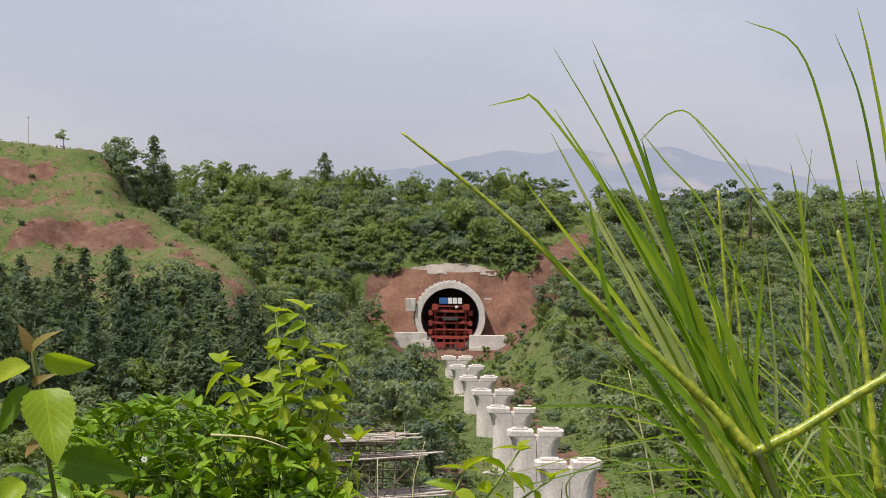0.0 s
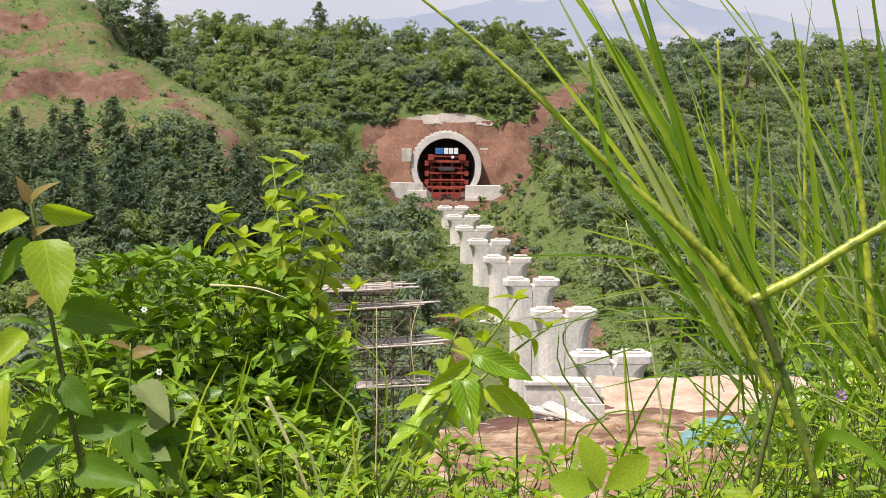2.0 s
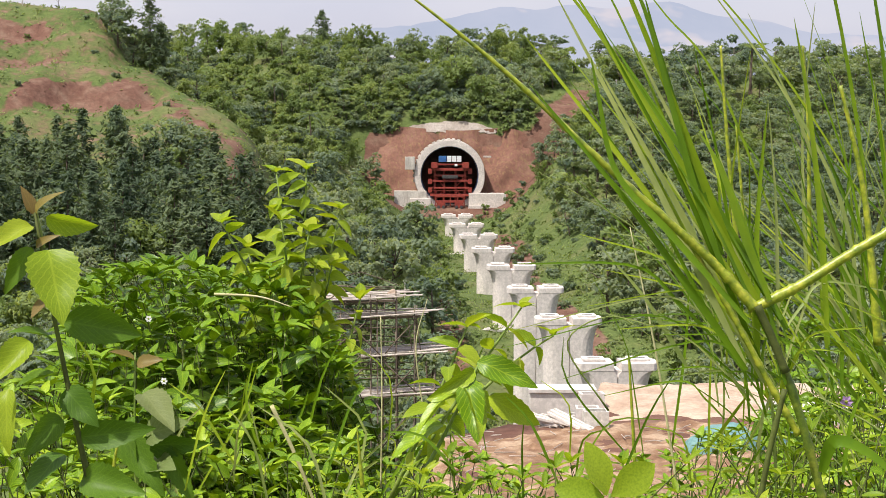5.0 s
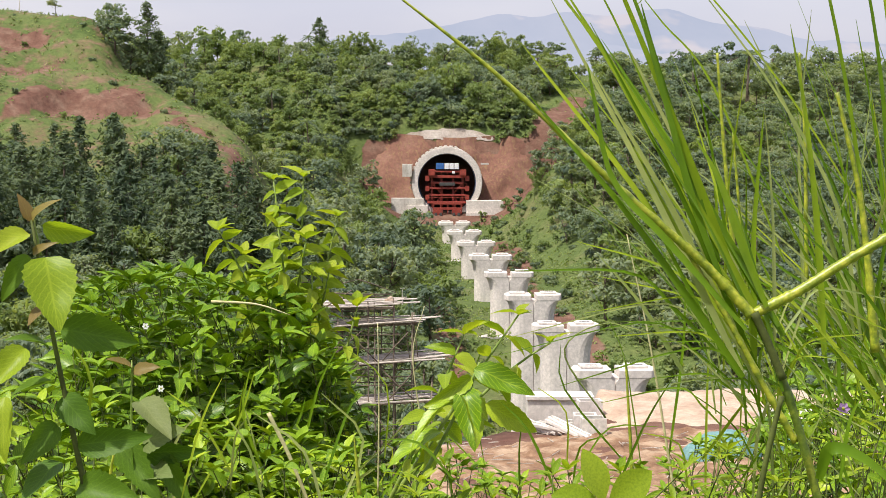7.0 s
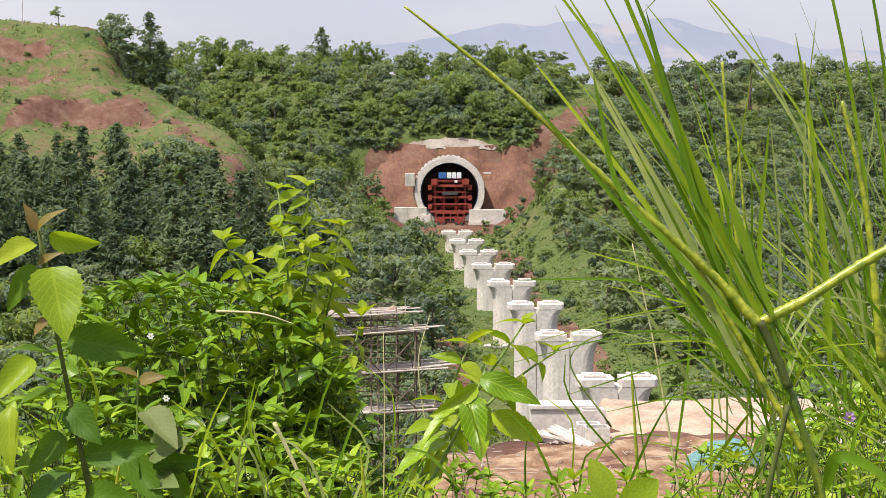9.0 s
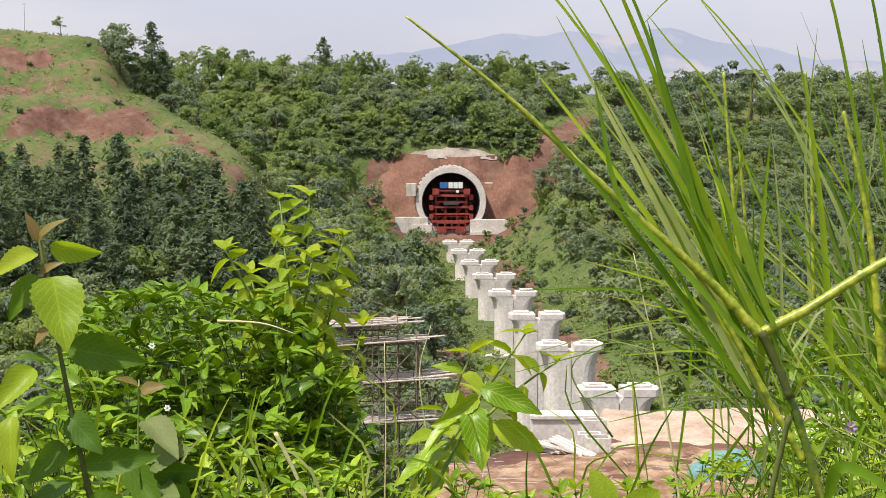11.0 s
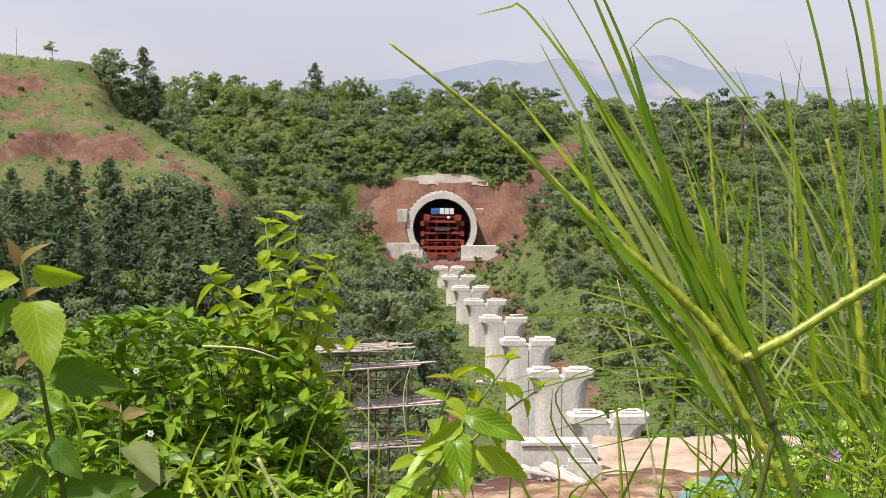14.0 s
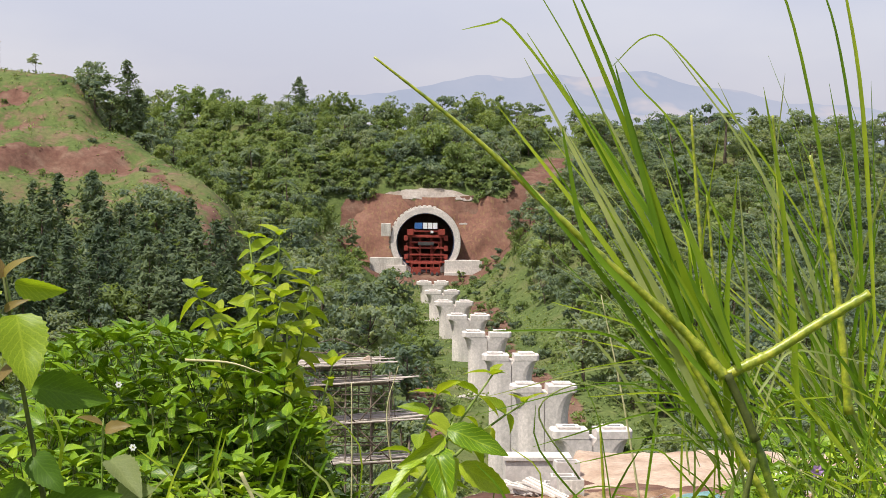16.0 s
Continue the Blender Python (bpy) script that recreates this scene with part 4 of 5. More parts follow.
def lump(name, at, size, seed, mat, label, cat, kind="", rough=0.30):
    """A soft rounded heap or bundle with an uneven surface."""
    bm = bmesh.new()
    bmesh.ops.create_icosphere(bm, subdivisions=4, radius=1.0)
    for v in bm.verts:
        k = 1 + rough * noise.fractal(v.co * 1.7 + Vector((seed, 0, 0)), 0.8, 2, 4)
        v.co = Vector((v.co.x * size[0] * k, v.co.y * size[1] * k, max(-0.15, v.co.z) * size[2] * k))
    me = bpy.data.meshes.new(name)
    bm.to_mesh(me)
    bm.free()
    me.materials.append(mat)
    me.polygons.foreach_set("use_smooth", np.ones(len(me.polygons), dtype=bool))
    ob = tagged(new(name, me), label, cat, kind=kind)
    ob.location = at
    return ob


lump("folded_cloth", (-3.4, 110.2, 18.36), (0.34, 0.4, 0.42), 3, SAND, "pale folded cloth lying on the scaffold deck", "cloth")


DIRT = surface("trampled_dirt", [(0.30, (0.155, 0.080, 0.045)), (0.48, (0.255, 0.150, 0.088)), (0.64, (0.42, 0.30, 0.20))], 0.55, 3.6, 0.95, 0.9, 0.15)


def build_site():
    # sand bank spread over the platform
    v, f = [], []
    nx, ny = 130, 70
    for j in range(ny):
        for i in range(nx):
            x, y = 9.4 + 34 * i / (nx - 1), 101.5 + 17.6 * j / (ny - 1)
            e = min(1, max(0, (x - 9.5 - 0.6 * math.sin(y * 0.9) - 1.2 * noise.noise(Vector((x * 0.6, y * 0.6, 5)))) / 2.2), max(0, (119 - y) / 1.0), max(0, (y - 102.0 + 2.2 * noise.noise(Vector((x * 0.4, y * 0.5, 1)))) / 5.0))
            v.append((x, y, float(ground(x, y)) - 0.25 + (0.50 + 0.12 * noise.fractal(Vector((x * 0.25, y * 0.25, 2)), 0.8, 2, 4) + 0.07 * noise.fractal(Vector((x * 1.1, y * 0.7, 4)), 0.7, 2, 4)) * e))
    for j in range(ny - 1):
        f += [(j * nx + i, j * nx + i + 1, (j + 1) * nx + i + 1, (j + 1) * nx + i) for i in range(nx - 1)]
    tagged(new("sand_bank", mesh_of("sand_bank", v, f, SAND, True)), "pale sandy fill spread over the site platform", "sand bank", kind="structure")
    # trampled brown dirt in front of the sand
    v, f = [], []
    nx, ny = 150, 90
    for j in range(ny):
        for i in range(nx):
            x, y = -2.2 + 46 * i / (nx - 1), 74.0 + 33 * j / (ny - 1)
            e = min(1, max(0, (x + 2.2 - 2.4 * max(0, y - 97)) / 2.0), max(0, (104 - y) / 2.0))
            v.append((x, y, float(ground(x, y)) - 0.35 + (0.48 + 0.22 * noise.fractal(Vector((x * 0.25, y * 0.35, 7)), 0.8, 2, 4) + 0.16 * noise.fractal(Vector((x * 0.9, y * 1.1, 3)), 0.7, 2, 4)) * e))
    for j in range(ny - 1):
        f += [(j * nx + i, j * nx + i + 1, (j + 1) * nx + i + 1, (j + 1) * nx + i) for i in range(nx - 1)]
    tagged(new("dirt_apron", mesh_of("dirt_apron", v, f, DIRT, True)), "trampled brown dirt with tan streaks", "dirt", kind="structure")
    # concrete base block in front of the near pier
    block = tagged(new("concrete_block"), "rough concrete base block at the platform edge", "concrete block")
    block.location = (8.25, 127.0, float(ground(8.25, 127.0)) - 0.6)
    top = 9.55 - block.location.z
    part("body", box_bm((-1.5, -1.2, 0), (3.4, 1.2, top - 0.32), 0.06), CONCRETE, block)
    part("coping", box_bm((-1.62, -1.35, top - 0.315), (3.6, 1.3, top), 0.05), CONCRETE, block)
    # pale slabs thrown down beside it
    rng = np.random.default_rng(4)
    for i in range(9):
        L = rng.uniform(2.2, 4.2)
        s = tagged(new("concrete_slab", None), "pale precast slab lying tilted on red earth", "concrete slab", group="slabs on the site")
        x, y = 5.4 + 0.33 * i + rng.normal() * 0.2, 103.6 - 0.45 * i + rng.normal() * 0.4
        s.matrix_world = pose(x, y, float(ground(x, y)) + 0.12 + 0.05 * i, rng.normal() * 6, rng.uniform(3, 13), rng.uniform(-62, -28))
        part("slab", box_bm((-L / 2, -0.28, -0.09), (L / 2, 0.28, 0.09), 0.02), CONCRETE, s)
        part("rib", box_bm((-L / 2 + 0.1, -0.06, 0.091), (L / 2 - 0.1, 0.06, 0.17), 0.01), OLD_CONCRETE, s)
    # open formwork boxes, stepped
    for i, (x, y, w, d, h) in enumerate(((8.45, 107.2, 1.15, 1.2, 1.0), (8.75, 104.6, 1.35, 1.2, 0.95), (9.05, 102.2, 1.45, 1.3, 0.95), (9.35, 99.8, 1.5, 1.3, 0.95), (9.9, 108.6, 1.6, 1.2, 0.9))):
        b = tagged(new("formwork_box", None), "open grey formwork box standing on the site platform", "formwork box", group="formwork on the site")
        b.matrix_world = pose(x, y, float(ground(x, y)) + 0.16, 0, 0, -10 + 4 * i)
        t = 0.14
        for lo, hi in (((-w / 2, -d / 2, -0.3), (w / 2, -d / 2 + t, h)), ((-w / 2, d / 2 - t, -0.3), (w / 2, d / 2, h)), ((-w / 2, -d / 2 + t, -0.3), (-w / 2 + t, d / 2 - t, h)), ((w / 2 - t, -d / 2 + t, -0.3), (w / 2, d / 2 - t, h))):
            part("side_panel", box_bm(lo, hi, 0.015), OLD_CONCRETE if i % 2 else CONCRETE, b)
        part("bottom", box_bm((-w / 2 + t, -d / 2 + t, -0.3), (w / 2 - t, d / 2 - t, 0.1)), DARK_STEEL, b)
    # sticks and scrap timber
    for i in range(110):
        x, y = rng.uniform(-0.5, 24), rng.uniform(86, 101)
        L, a = rng.uniform(0.3, 1.5), rng.uniform(-1.5, 1.5)
        z = float(ground(x, y)) + 0.26
        v, f = tube([(0, 0, 0), (L * math.cos(a), L * math.sin(a), rng.uniform(0, 0.1))], [0.03, 0.022], 5)
        ob = tagged(new("timber_scrap", mesh_of("timber_scrap", v, f, PLANK)), "weathered scrap pole lying on red earth", "timber", group="scrap timber")
        ob.location = (x, y, z)
    lump("tarpaulin", (16.2, 93.5, 11.3), (2.3, 1.4, 1.5), 11, TARP, "crumpled teal tarpaulin over a heap", "tarpaulin", "", 0.14)
    lump("tarpaulin", (20.6, 95.0, 11.3), (1.6, 1.2, 1.9), 14, TARP, "crumpled teal tarpaulin over a heap", "tarpaulin", "", 0.14)
    lump("rubble_heap", (26.5, 101.0, 11.0), (2.6, 2.0, 1.7), 21, OLD_CONCRETE, "pale rubble heap beside the platform", "rubble")
    lump("rubble_heap", (23.0, 106.0, 11.0), (2.2, 2.0, 1.2), 25, OLD_CONCRETE, "pale rubble heap beside the platform", "rubble")
    for x, y, h in ((-97.0, 384, 7.0), (45.0, 432, 8.0), (-14.5, 395, 5.0), (-6.0, 262, 4.0)):
        p = tagged(new("utility_pole"), "thin pale pole standing on the hillside", "pole")
        p.location = (x, y, float(ground(x, y)) - 0.3)
        v, f = tube([(0, 0, 0), (0, 0, h)], [0.13, 0.09], 8)
        child("mast", mesh_of("mast", v, f, OLD_CONCRETE), p)
        part("cap", box_bm((-0.35, -0.06, h - 0.3), (0.35, 0.06, h - 0.18)), OLD_CONCRETE, p)


build_site()


# ---- undergrowth on the slopes ----
def meadow():
    rng = np.random.default_rng(31)
    n = 32000
    y = rng.uniform(132, 500, n)
    x = rng.uniform(-1, 1, n) * (0.29 * y + 6)
    keep = ~((np.abs(x - 2.5) < 25) & (y > 398) & (y < 427))
    keep &= rng.uniform(size=n) > 0.93 * soil_mask(x, y)
    x, y = x[keep], y[keep]
    isb = bare(x, y)
    keep = ~isb | (rng.uniform(size=len(x)) < 0.9)
    x, y, isb = x[keep], y[keep], isb[keep]
    z = ground(x, y)
    hgt = np.where(isb, 0.22, 0.45) * rng.uniform(0.5, 1.7, len(x))
    c = np.stack([x, y, z + hgt * 0.7], 1)
    for nm, mt, sel, lab in (("undergrowth", FOLIAGE_LIGHT, rng.uniform(size=len(x)) < 0.45, "low green undergrowth on the slopes"), ("tall_grass", GRASS_FAR, None, "rough pale green grass on the slopes")):
        mask = sel if sel is not None else ~prev
        prev = mask
        k = c[mask]
        k3 = np.concatenate([k + rng.normal(size=k.shape) * (0.45, 0.45, 0.16) for q in range(3)])
        v, f = cards(rng, k3, np.tile((0, -0.5, 0.8), (len(k3), 1)), 0.38, 0.4, 0.7)
        tagged(new(nm, mesh_of(nm, v, f, mt)), lab, "vegetation", kind="stuff")


meadow()


# ---- the plants close to the camera ----
LEAF_BUSH = leafy("bush_leaf", (0.040, 0.108, 0.006), (0.148, 0.256, 0.010), (0.43, 0.51, 0.034), 0.36, 0.17, vein=True)
LEAF_LIME = leafy("lime_leaf", (0.18, 0.29, 0.02), (0.29, 0.39, 0.03), (0.42, 0.47, 0.05), 0.4, 0.5, vein=True)
LEAF_SMOOTH = leafy("smooth_lime_leaf", (0.22, 0.33, 0.02), (0.30, 0.40, 0.03), (0.38, 0.45, 0.04), 0.4, 0.5, patch=25.0)
LEAF_DARK = leafy("broad_leaf", (0.042, 0.100, 0.010), (0.078, 0.155, 0.014), (0.125, 0.215, 0.02), 0.5, 0.34, vein=True)
LEAF_GREY = leafy("greyish_leaf", (0.11, 0.16, 0.05), (0.16, 0.21, 0.07), (0.21, 0.22, 0.10), 0.6, 0.35, vein=True)
LEAF_RED = leafy("young_red_leaf", (0.19, 0.12, 0.05), (0.22, 0.16, 0.06), (0.25, 0.22, 0.06), 0.4, 0.4, vein=True)
BLADE = leafy("grass_blade", (0.046, 0.115, 0.008), (0.150, 0.262, 0.013), (0.43, 0.50, 0.042), 0.32, 0.36, patch=14.0)
BLADE_PALE = leafy("pale_grass_blade", (0.20, 0.26, 0.08), (0.30, 0.36, 0.12), (0.42, 0.44, 0.20), 0.45, 0.4, patch=14.0)
CANE = surface("yellow_green_cane", [(0.3, (0.12, 0.175, 0.014)), (0.5, (0.27, 0.315, 0.02)), (0.7, (0.46, 0.45, 0.045))], 70.0, 160.0, 0.4, 0.25, 0.001, spec=0.5)
CANE_DARK = surface("dark_green_cane", [(0.3, (0.060, 0.100, 0.010)), (0.5, (0.110, 0.160, 0.015)), (0.72, (0.26, 0.28, 0.03))], 40.0, 160.0, 0.45, 0.25, 0.001, spec=0.4)
STEM = surface("green_stem", [(0.3, (0.12, 0.20, 0.03)), (0.7, (0.26, 0.32, 0.07))], 14.0, 120.0, 0.5, 0.2, 0.001)
STEM_DARK = surface("dark_stem", [(0.3, (0.050, 0.060, 0.012)), (0.7, (0.100, 0.125, 0.022))], 14.0, 120.0, 0.75, 0.3, 0.001)
DRY_STALK = surface("dry_stalk", [(0.3, (0.42, 0.38, 0.18)), (0.7, (0.58, 0.53, 0.30))], 14.0, 120.0, 0.6, 0.2, 0.001)
PETAL = surface("white_petal", [(0.3, (0.75, 0.75, 0.70)), (0.7, (0.82, 0.82, 0.78))], 30.0, 200.0, 0.6, 0.0)
PETAL_LILAC = surface("lilac_petal", [(0.3, (0.38, 0.22, 0.48)), (0.7, (0.50, 0.32, 0.60))], 30.0, 200.0, 0.6, 0.0)


def leaf_proto(width, droop, fold, n=7, tooth=0.0, belly=0.42, curl=0.0, across=5):
    """A leaf of length 1 along y: a few points across, folded at the midrib, arching down."""
    v, uv = [], []
    for i in range(n + 1):
        t = i / n
        w = width * (math.sin(math.pi * t ** (math.log(0.5) / math.log(belly))) ** 0.85 if 0 < t < 1 else 0.03 * (1 - t) + 0.004)
        if tooth and 0 < i < n:
            w *= 1 + tooth * (1 if i % 2 else -1)
        for a in np.linspace(-1, 1, across):
            v.append((a * w, t - 0.12 * droop * t * t, abs(a) ** 1.4 * w * fold - droop * t * t + curl * w * (1 - a * a) * math.sin(9 * t)))
            uv.append((a, t))
    f = []
    for i in range(n):
        for k in range(across - 1):
            a = across * i + k
            f.append((a, a + 1, a + across + 1, a + across))
    return np.array(v), f, np.array(uv)


PROTO = {
    "bush": [leaf_proto(0.21, 0.22, 0.45, 5, 0, 0.32, across=3), leaf_proto(0.17, 0.4, 0.6, 5, 0, 0.32, across=3), leaf_proto(0.23, 0.12, 0.35, 5, 0, 0.32, across=3), leaf_proto(0.19, 0.6, 0.5, 5, 0, 0.34, across=3)],
    "heart": [leaf_proto(0.31, 0.16, 0.35, 22, 0.05, 0.32, 0.08)],
    "weed": [leaf_proto(0.19, 0.38, 0.55, 14, 0.05, 0.36, 0.2), leaf_proto(0.16, 0.55, 0.7, 14, 0.05, 0.34, 0.2), leaf_proto(0.20, 0.3, 0.4, 14, 0.05, 0.38, 0.22)],
    "big": [leaf_proto(0.29, 0.25, 0.25, 20, 0.05, 0.34, 0.10), leaf_proto(0.21, 0.45, 0.45, 20, 0.05, 0.38, 0.12), leaf_proto(0.24, 0.2, 0.6, 20, 0.05, 0.36, 0.12)],
    "oval": [leaf_proto(0.30, 0.12, 0.18, 12, 0.0, 0.54), leaf_proto(0.27, 0.2, 0.22, 12, 0.0, 0.52)],
    "ovate": [leaf_proto(0.26, 0.35, 0.3, 9, 0.05, 0.36, 0.08), leaf_proto(0.22, 0.5, 0.45, 9, 0.05, 0.36, 0.1), leaf_proto(0.24, 0.15, 0.5, 9, 0.05, 0.36, 0.08)],
    "lance": [leaf_proto(0.15, 0.38, 0.6, 22, 0.09, 0.36, 0.16), leaf_proto(0.12, 0.55, 0.8, 22, 0.09, 0.34, 0.14), leaf_proto(0.17, 0.28, 0.5, 22, 0.09, 0.38, 0.2)],
    "slim": [leaf_proto(0.11, 0.3, 0.4, 6), leaf_proto(0.14, 0.2, 0.3, 6)],
}


def leaf_mesh(proto, mat):
    v, f, uv = proto
    me = mesh_of("leaf", v, f, mat, True)
    lay = me.uv_layers.new(name="UVMap")
    idx = np.array([i for q in f for i in q])
    lay.data.foreach_set("uv", uv[idx].ravel().astype(np.float32))
    return me


def leaves_joined(name, mats4, kinds, protos, mat, parent):
    """Many leaves in one mesh."""
    V, F, U, k = [], [], [], 0
    for m, q in zip(mats4, kinds):
        v, f, uv = protos[q]
        a = np.asarray(m)
        V.append(v @ a[:3, :3].T + a[:3, 3])
        F += [tuple(i + k for i in g) for g in f]
        U.append(uv)
        k += len(v)
    V, U = np.concatenate(V), np.concatenate(U)
    me = mesh_of(name, V, F, mat, True)
    lay = me.uv_layers.new(name="UVMap")
    lay.data.foreach_set("uv", U[np.array([i for q in F for i in q])].ravel().astype(np.float32))
    return tagged(child(name, me, parent), kind="stuff")


def leaf_at(p, d, size, up=(0, 0, 1), roll=0.0):
    """The pose of a leaf that springs from p along d."""
    d = Vector(d).normalized()
    x = d.cross(Vector(up))
    if x.length < 1e-3:
        x = d.orthogonal()
    x.normalize()
    z = x.cross(d)
    m = Matrix((x, d, z)).transposed().to_4x4()
    return Matrix.Translation(p) @ m @ Matrix.Rotation(roll, 4, "Y") @ Matrix.Diagonal((size, size, size, 1))


def bend(p0, p1, p2, n):
    p0, p1, p2 = (np.array(p, float) for p in (p0, p1, p2))
    return [(1 - t) ** 2 * p0 + 2 * t * (1 - t) * p1 + t * t * p2 for t in np.linspace(0, 1, n)]


def shoot_leaves(rng, path, size, pairs, top=5, start=0.25, rise=0.35):
    """Opposite leaf pairs up a stem, smaller to the tip, ending in a tuft."""
    out = []
    n = len(path)
    for i in range(pairs):
        t = start + (1 - start) * i / max(1, pairs)
        j = min(n - 2, int(t * (n - 1)))
        p = path[j] + (path[j + 1] - path[j]) * (t * (n - 1) - j)
        ax = path[j + 1] - path[j]
        w = i * 1.571 + rng.uniform(-0.5, 0.5)
        a = np.cross(ax, (math.cos(w), math.sin(w), 0.2))
        a /= np.linalg.norm(a) + 1e-9
        for s in (-1, 1):
            d = a * s + rng.normal(size=3) * 0.22 + (0, 0, rise + rng.uniform(-0.55, 0.4))
            out.append(leaf_at(p, d, size * rng.uniform(0.75, 1.2) * (1.05 - 0.3 * t), (0, -0.25, 1), rng.uniform(-0.9, 0.9)))
    for i in range(top):
        w = i * 2.4 + rng.uniform(0, 1)
        out.append(leaf_at(path[-1], (math.cos(w), math.sin(w), rng.uniform(0.3, 1.3)), size * rng.uniform(0.45, 0.8), (0, 0, 1), rng.uniform(-0.4, 0.4)))
    return out


def leafy_plant(name, label, cat, stems, leaves, protos, mat, stem_mat, single=300, group=""):
    """stems: paths with radii; leaves: poses. The first ones are leaves of their own, the rest one mesh."""
    root = tagged(new(name), label, cat, group)
    root.location = Vector(stems[0][0][0])
    back = Matrix.Translation(-root.location)
    if len(stems) < 12:
        for path, radii in stems:
            v, f = tube(path, radii, 7)
            child("stem", mesh_of("stem", np.array(v) - np.array(root.location), f, stem_mat, True), root)
    else:
        v, f = joined([tube(p, r, 5) for p, r in stems])
        tagged(child("stem", mesh_of("stem", np.array(v) - np.array(root.location), f, stem_mat, True), root), kind="stuff")
    rng = np.random.default_rng(len(leaves))
    kinds = rng.integers(0, len(protos), len(leaves))
    meshes = [leaf_mesh(p, mat) for p in protos]
    for m, q in list(zip(leaves, kinds))[:single]:
        child("leaf", meshes[q], root, m=back @ m)
    if len(leaves) > single:
        leaves_joined("foliage", [back @ m for m in leaves[single:]], kinds[single:], protos, mat, root)
    return root


def bush(name, label, rng, spots, size, pairs, mat, stem_mat=STEM_DARK, single=300, protos="bush", rise=0.35, height=0.5):
    """A shrub of many upright shoots whose tips stand at the given spots."""
    stems, leaves = [], []
    spots = sorted(spots, key=lambda p: p[1])
    for p in spots:
        p = np.array(p, float)
        h = height * rng.uniform(0.7, 1.2)
        b = p + np.array([rng.normal() * 0.3 * h, rng.normal() * 0.25 * h, -h])
        path = bend(b, (b + p) / 2 + rng.normal(size=3) * 0.08 * h, p, 5)
        stems.append((path, list(np.linspace(0.0024, 0.0010, 5))))
        leaves += shoot_leaves(rng, path, size, pairs, 5, 0.15, rise)
    # main stems down to the soil
    for i in range(0, len(spots), max(1, len(spots) // 14)):
        p = stems[i][0][0]
        g = float(ground(p[0], p[1]))
        if p[2] > g + 0.1:
            stems.append((bend((p[0] * 0.9, p[1] + 0.1, g - 0.1), (p[0], p[1], (g + p[2]) / 2), p, 5), list(np.linspace(0.014, 0.006, 5))))
    return leafy_plant(name, label, "shrub", stems, leaves, PROTO[protos], mat, stem_mat, single)


def outline_spots(rng, n, xs, tops, low, near, far):
    """Tip positions of shoots: scattered through a hedge whose top follows the given heights (metres at 1 m from the eye)."""
    out = []
    for i in range(n):
        u = rng.uniform(xs[0], xs[-1])
        d = rng.uniform(near, far)
        top = np.interp(u, xs, tops)
        k = rng.uniform() ** 1.5
        v = top + (low - top) * k
        dd = d - (far - near) * 0.5 * k
        out.append((u * dd, dd, 30 + v * dd))
    return out


RNG = np.random.default_rng(77)
# the dense hedge of bright green shoots
spots = outline_spots(RNG, 680, [-0.225, -0.2, -0.165, -0.145, -0.125, -0.105, -0.08, -0.066, -0.056, -0.05], [-0.100, -0.092, -0.086, -0.088, -0.097, -0.090, -0.108, -0.125, -0.160, -0.20], -0.235, 4.0, 6.0)
bush("leafy_bush", "dense bright green bush with pointed leaves", RNG, spots, 0.092, 5, LEAF_BUSH)
# lower weeds along the bank
spots = outline_spots(RNG, 130, [-0.29, -0.2, -0.1, -0.05], [-0.150, -0.165, -0.19, -0.19], -0.25, 2.9, 3.8)
bush("weed_patch", "tangled green weeds in front of the bush", RNG, spots, 0.068, 5, LEAF_BUSH, STEM_DARK, 200)
spots = outline_spots(RNG, 210, [-0.05, 0.0, 0.04, 0.09, 0.13, 0.16, 0.20, 0.24, 0.29], [-0.190, -0.196, -0.212, -0.212, -0.200, -0.192, -0.180, -0.165, -0.150], -0.25, 3.2, 4.4)
bush("weed_patch", "low green weeds along the edge of the bank", RNG, spots, 0.05, 4, LEAF_BUSH, STEM_DARK, 200)
spots = outline_spots(RNG, 60, [-0.06, 0.0, 0.05, 0.1, 0.16, 0.22, 0.29], [-0.195, -0.205, -0.212, -0.205, -0.200, -0.185, -0.160], -0.24, 2.7, 3.4)
bush("weed_patch", "slender pale green weeds along the bank", RNG, spots, 0.062, 6, LEAF_LIME, STEM_DARK, 200, "slim")
spots = outline_spots(RNG, 75, [0.195, 0.22, 0.245, 0.29], [-0.165, -0.125, -0.118, -0.115], -0.2, 4.4, 5.6)
bush("leafy_bush", "bright green bush behind the tall grass", RNG, spots, 0.085, 5, LEAF_BUSH, STEM_DARK, 200)


def one_plant(name, label, stem_paths, leaf_rows, protos, mat, stem_mat, radius, group=""):
    """A single tall plant; each leaf row: foot, tip, and how it rolls."""
    stems = [(bend(*p, 9), list(np.linspace(radius, radius * 0.45, 9))) for p in stem_paths]
    leaves = []
    for foot, tip, roll in leaf_rows:
        d = Vector(tip) - Vector(foot)
        leaves.append(leaf_at(Vector(foot), d, d.length, (0.15, -0.6, 0.8), roll * 1.8))
    return leafy_plant(name, label, "plant", stems, leaves, PROTO[protos], mat, stem_mat, 300, group)


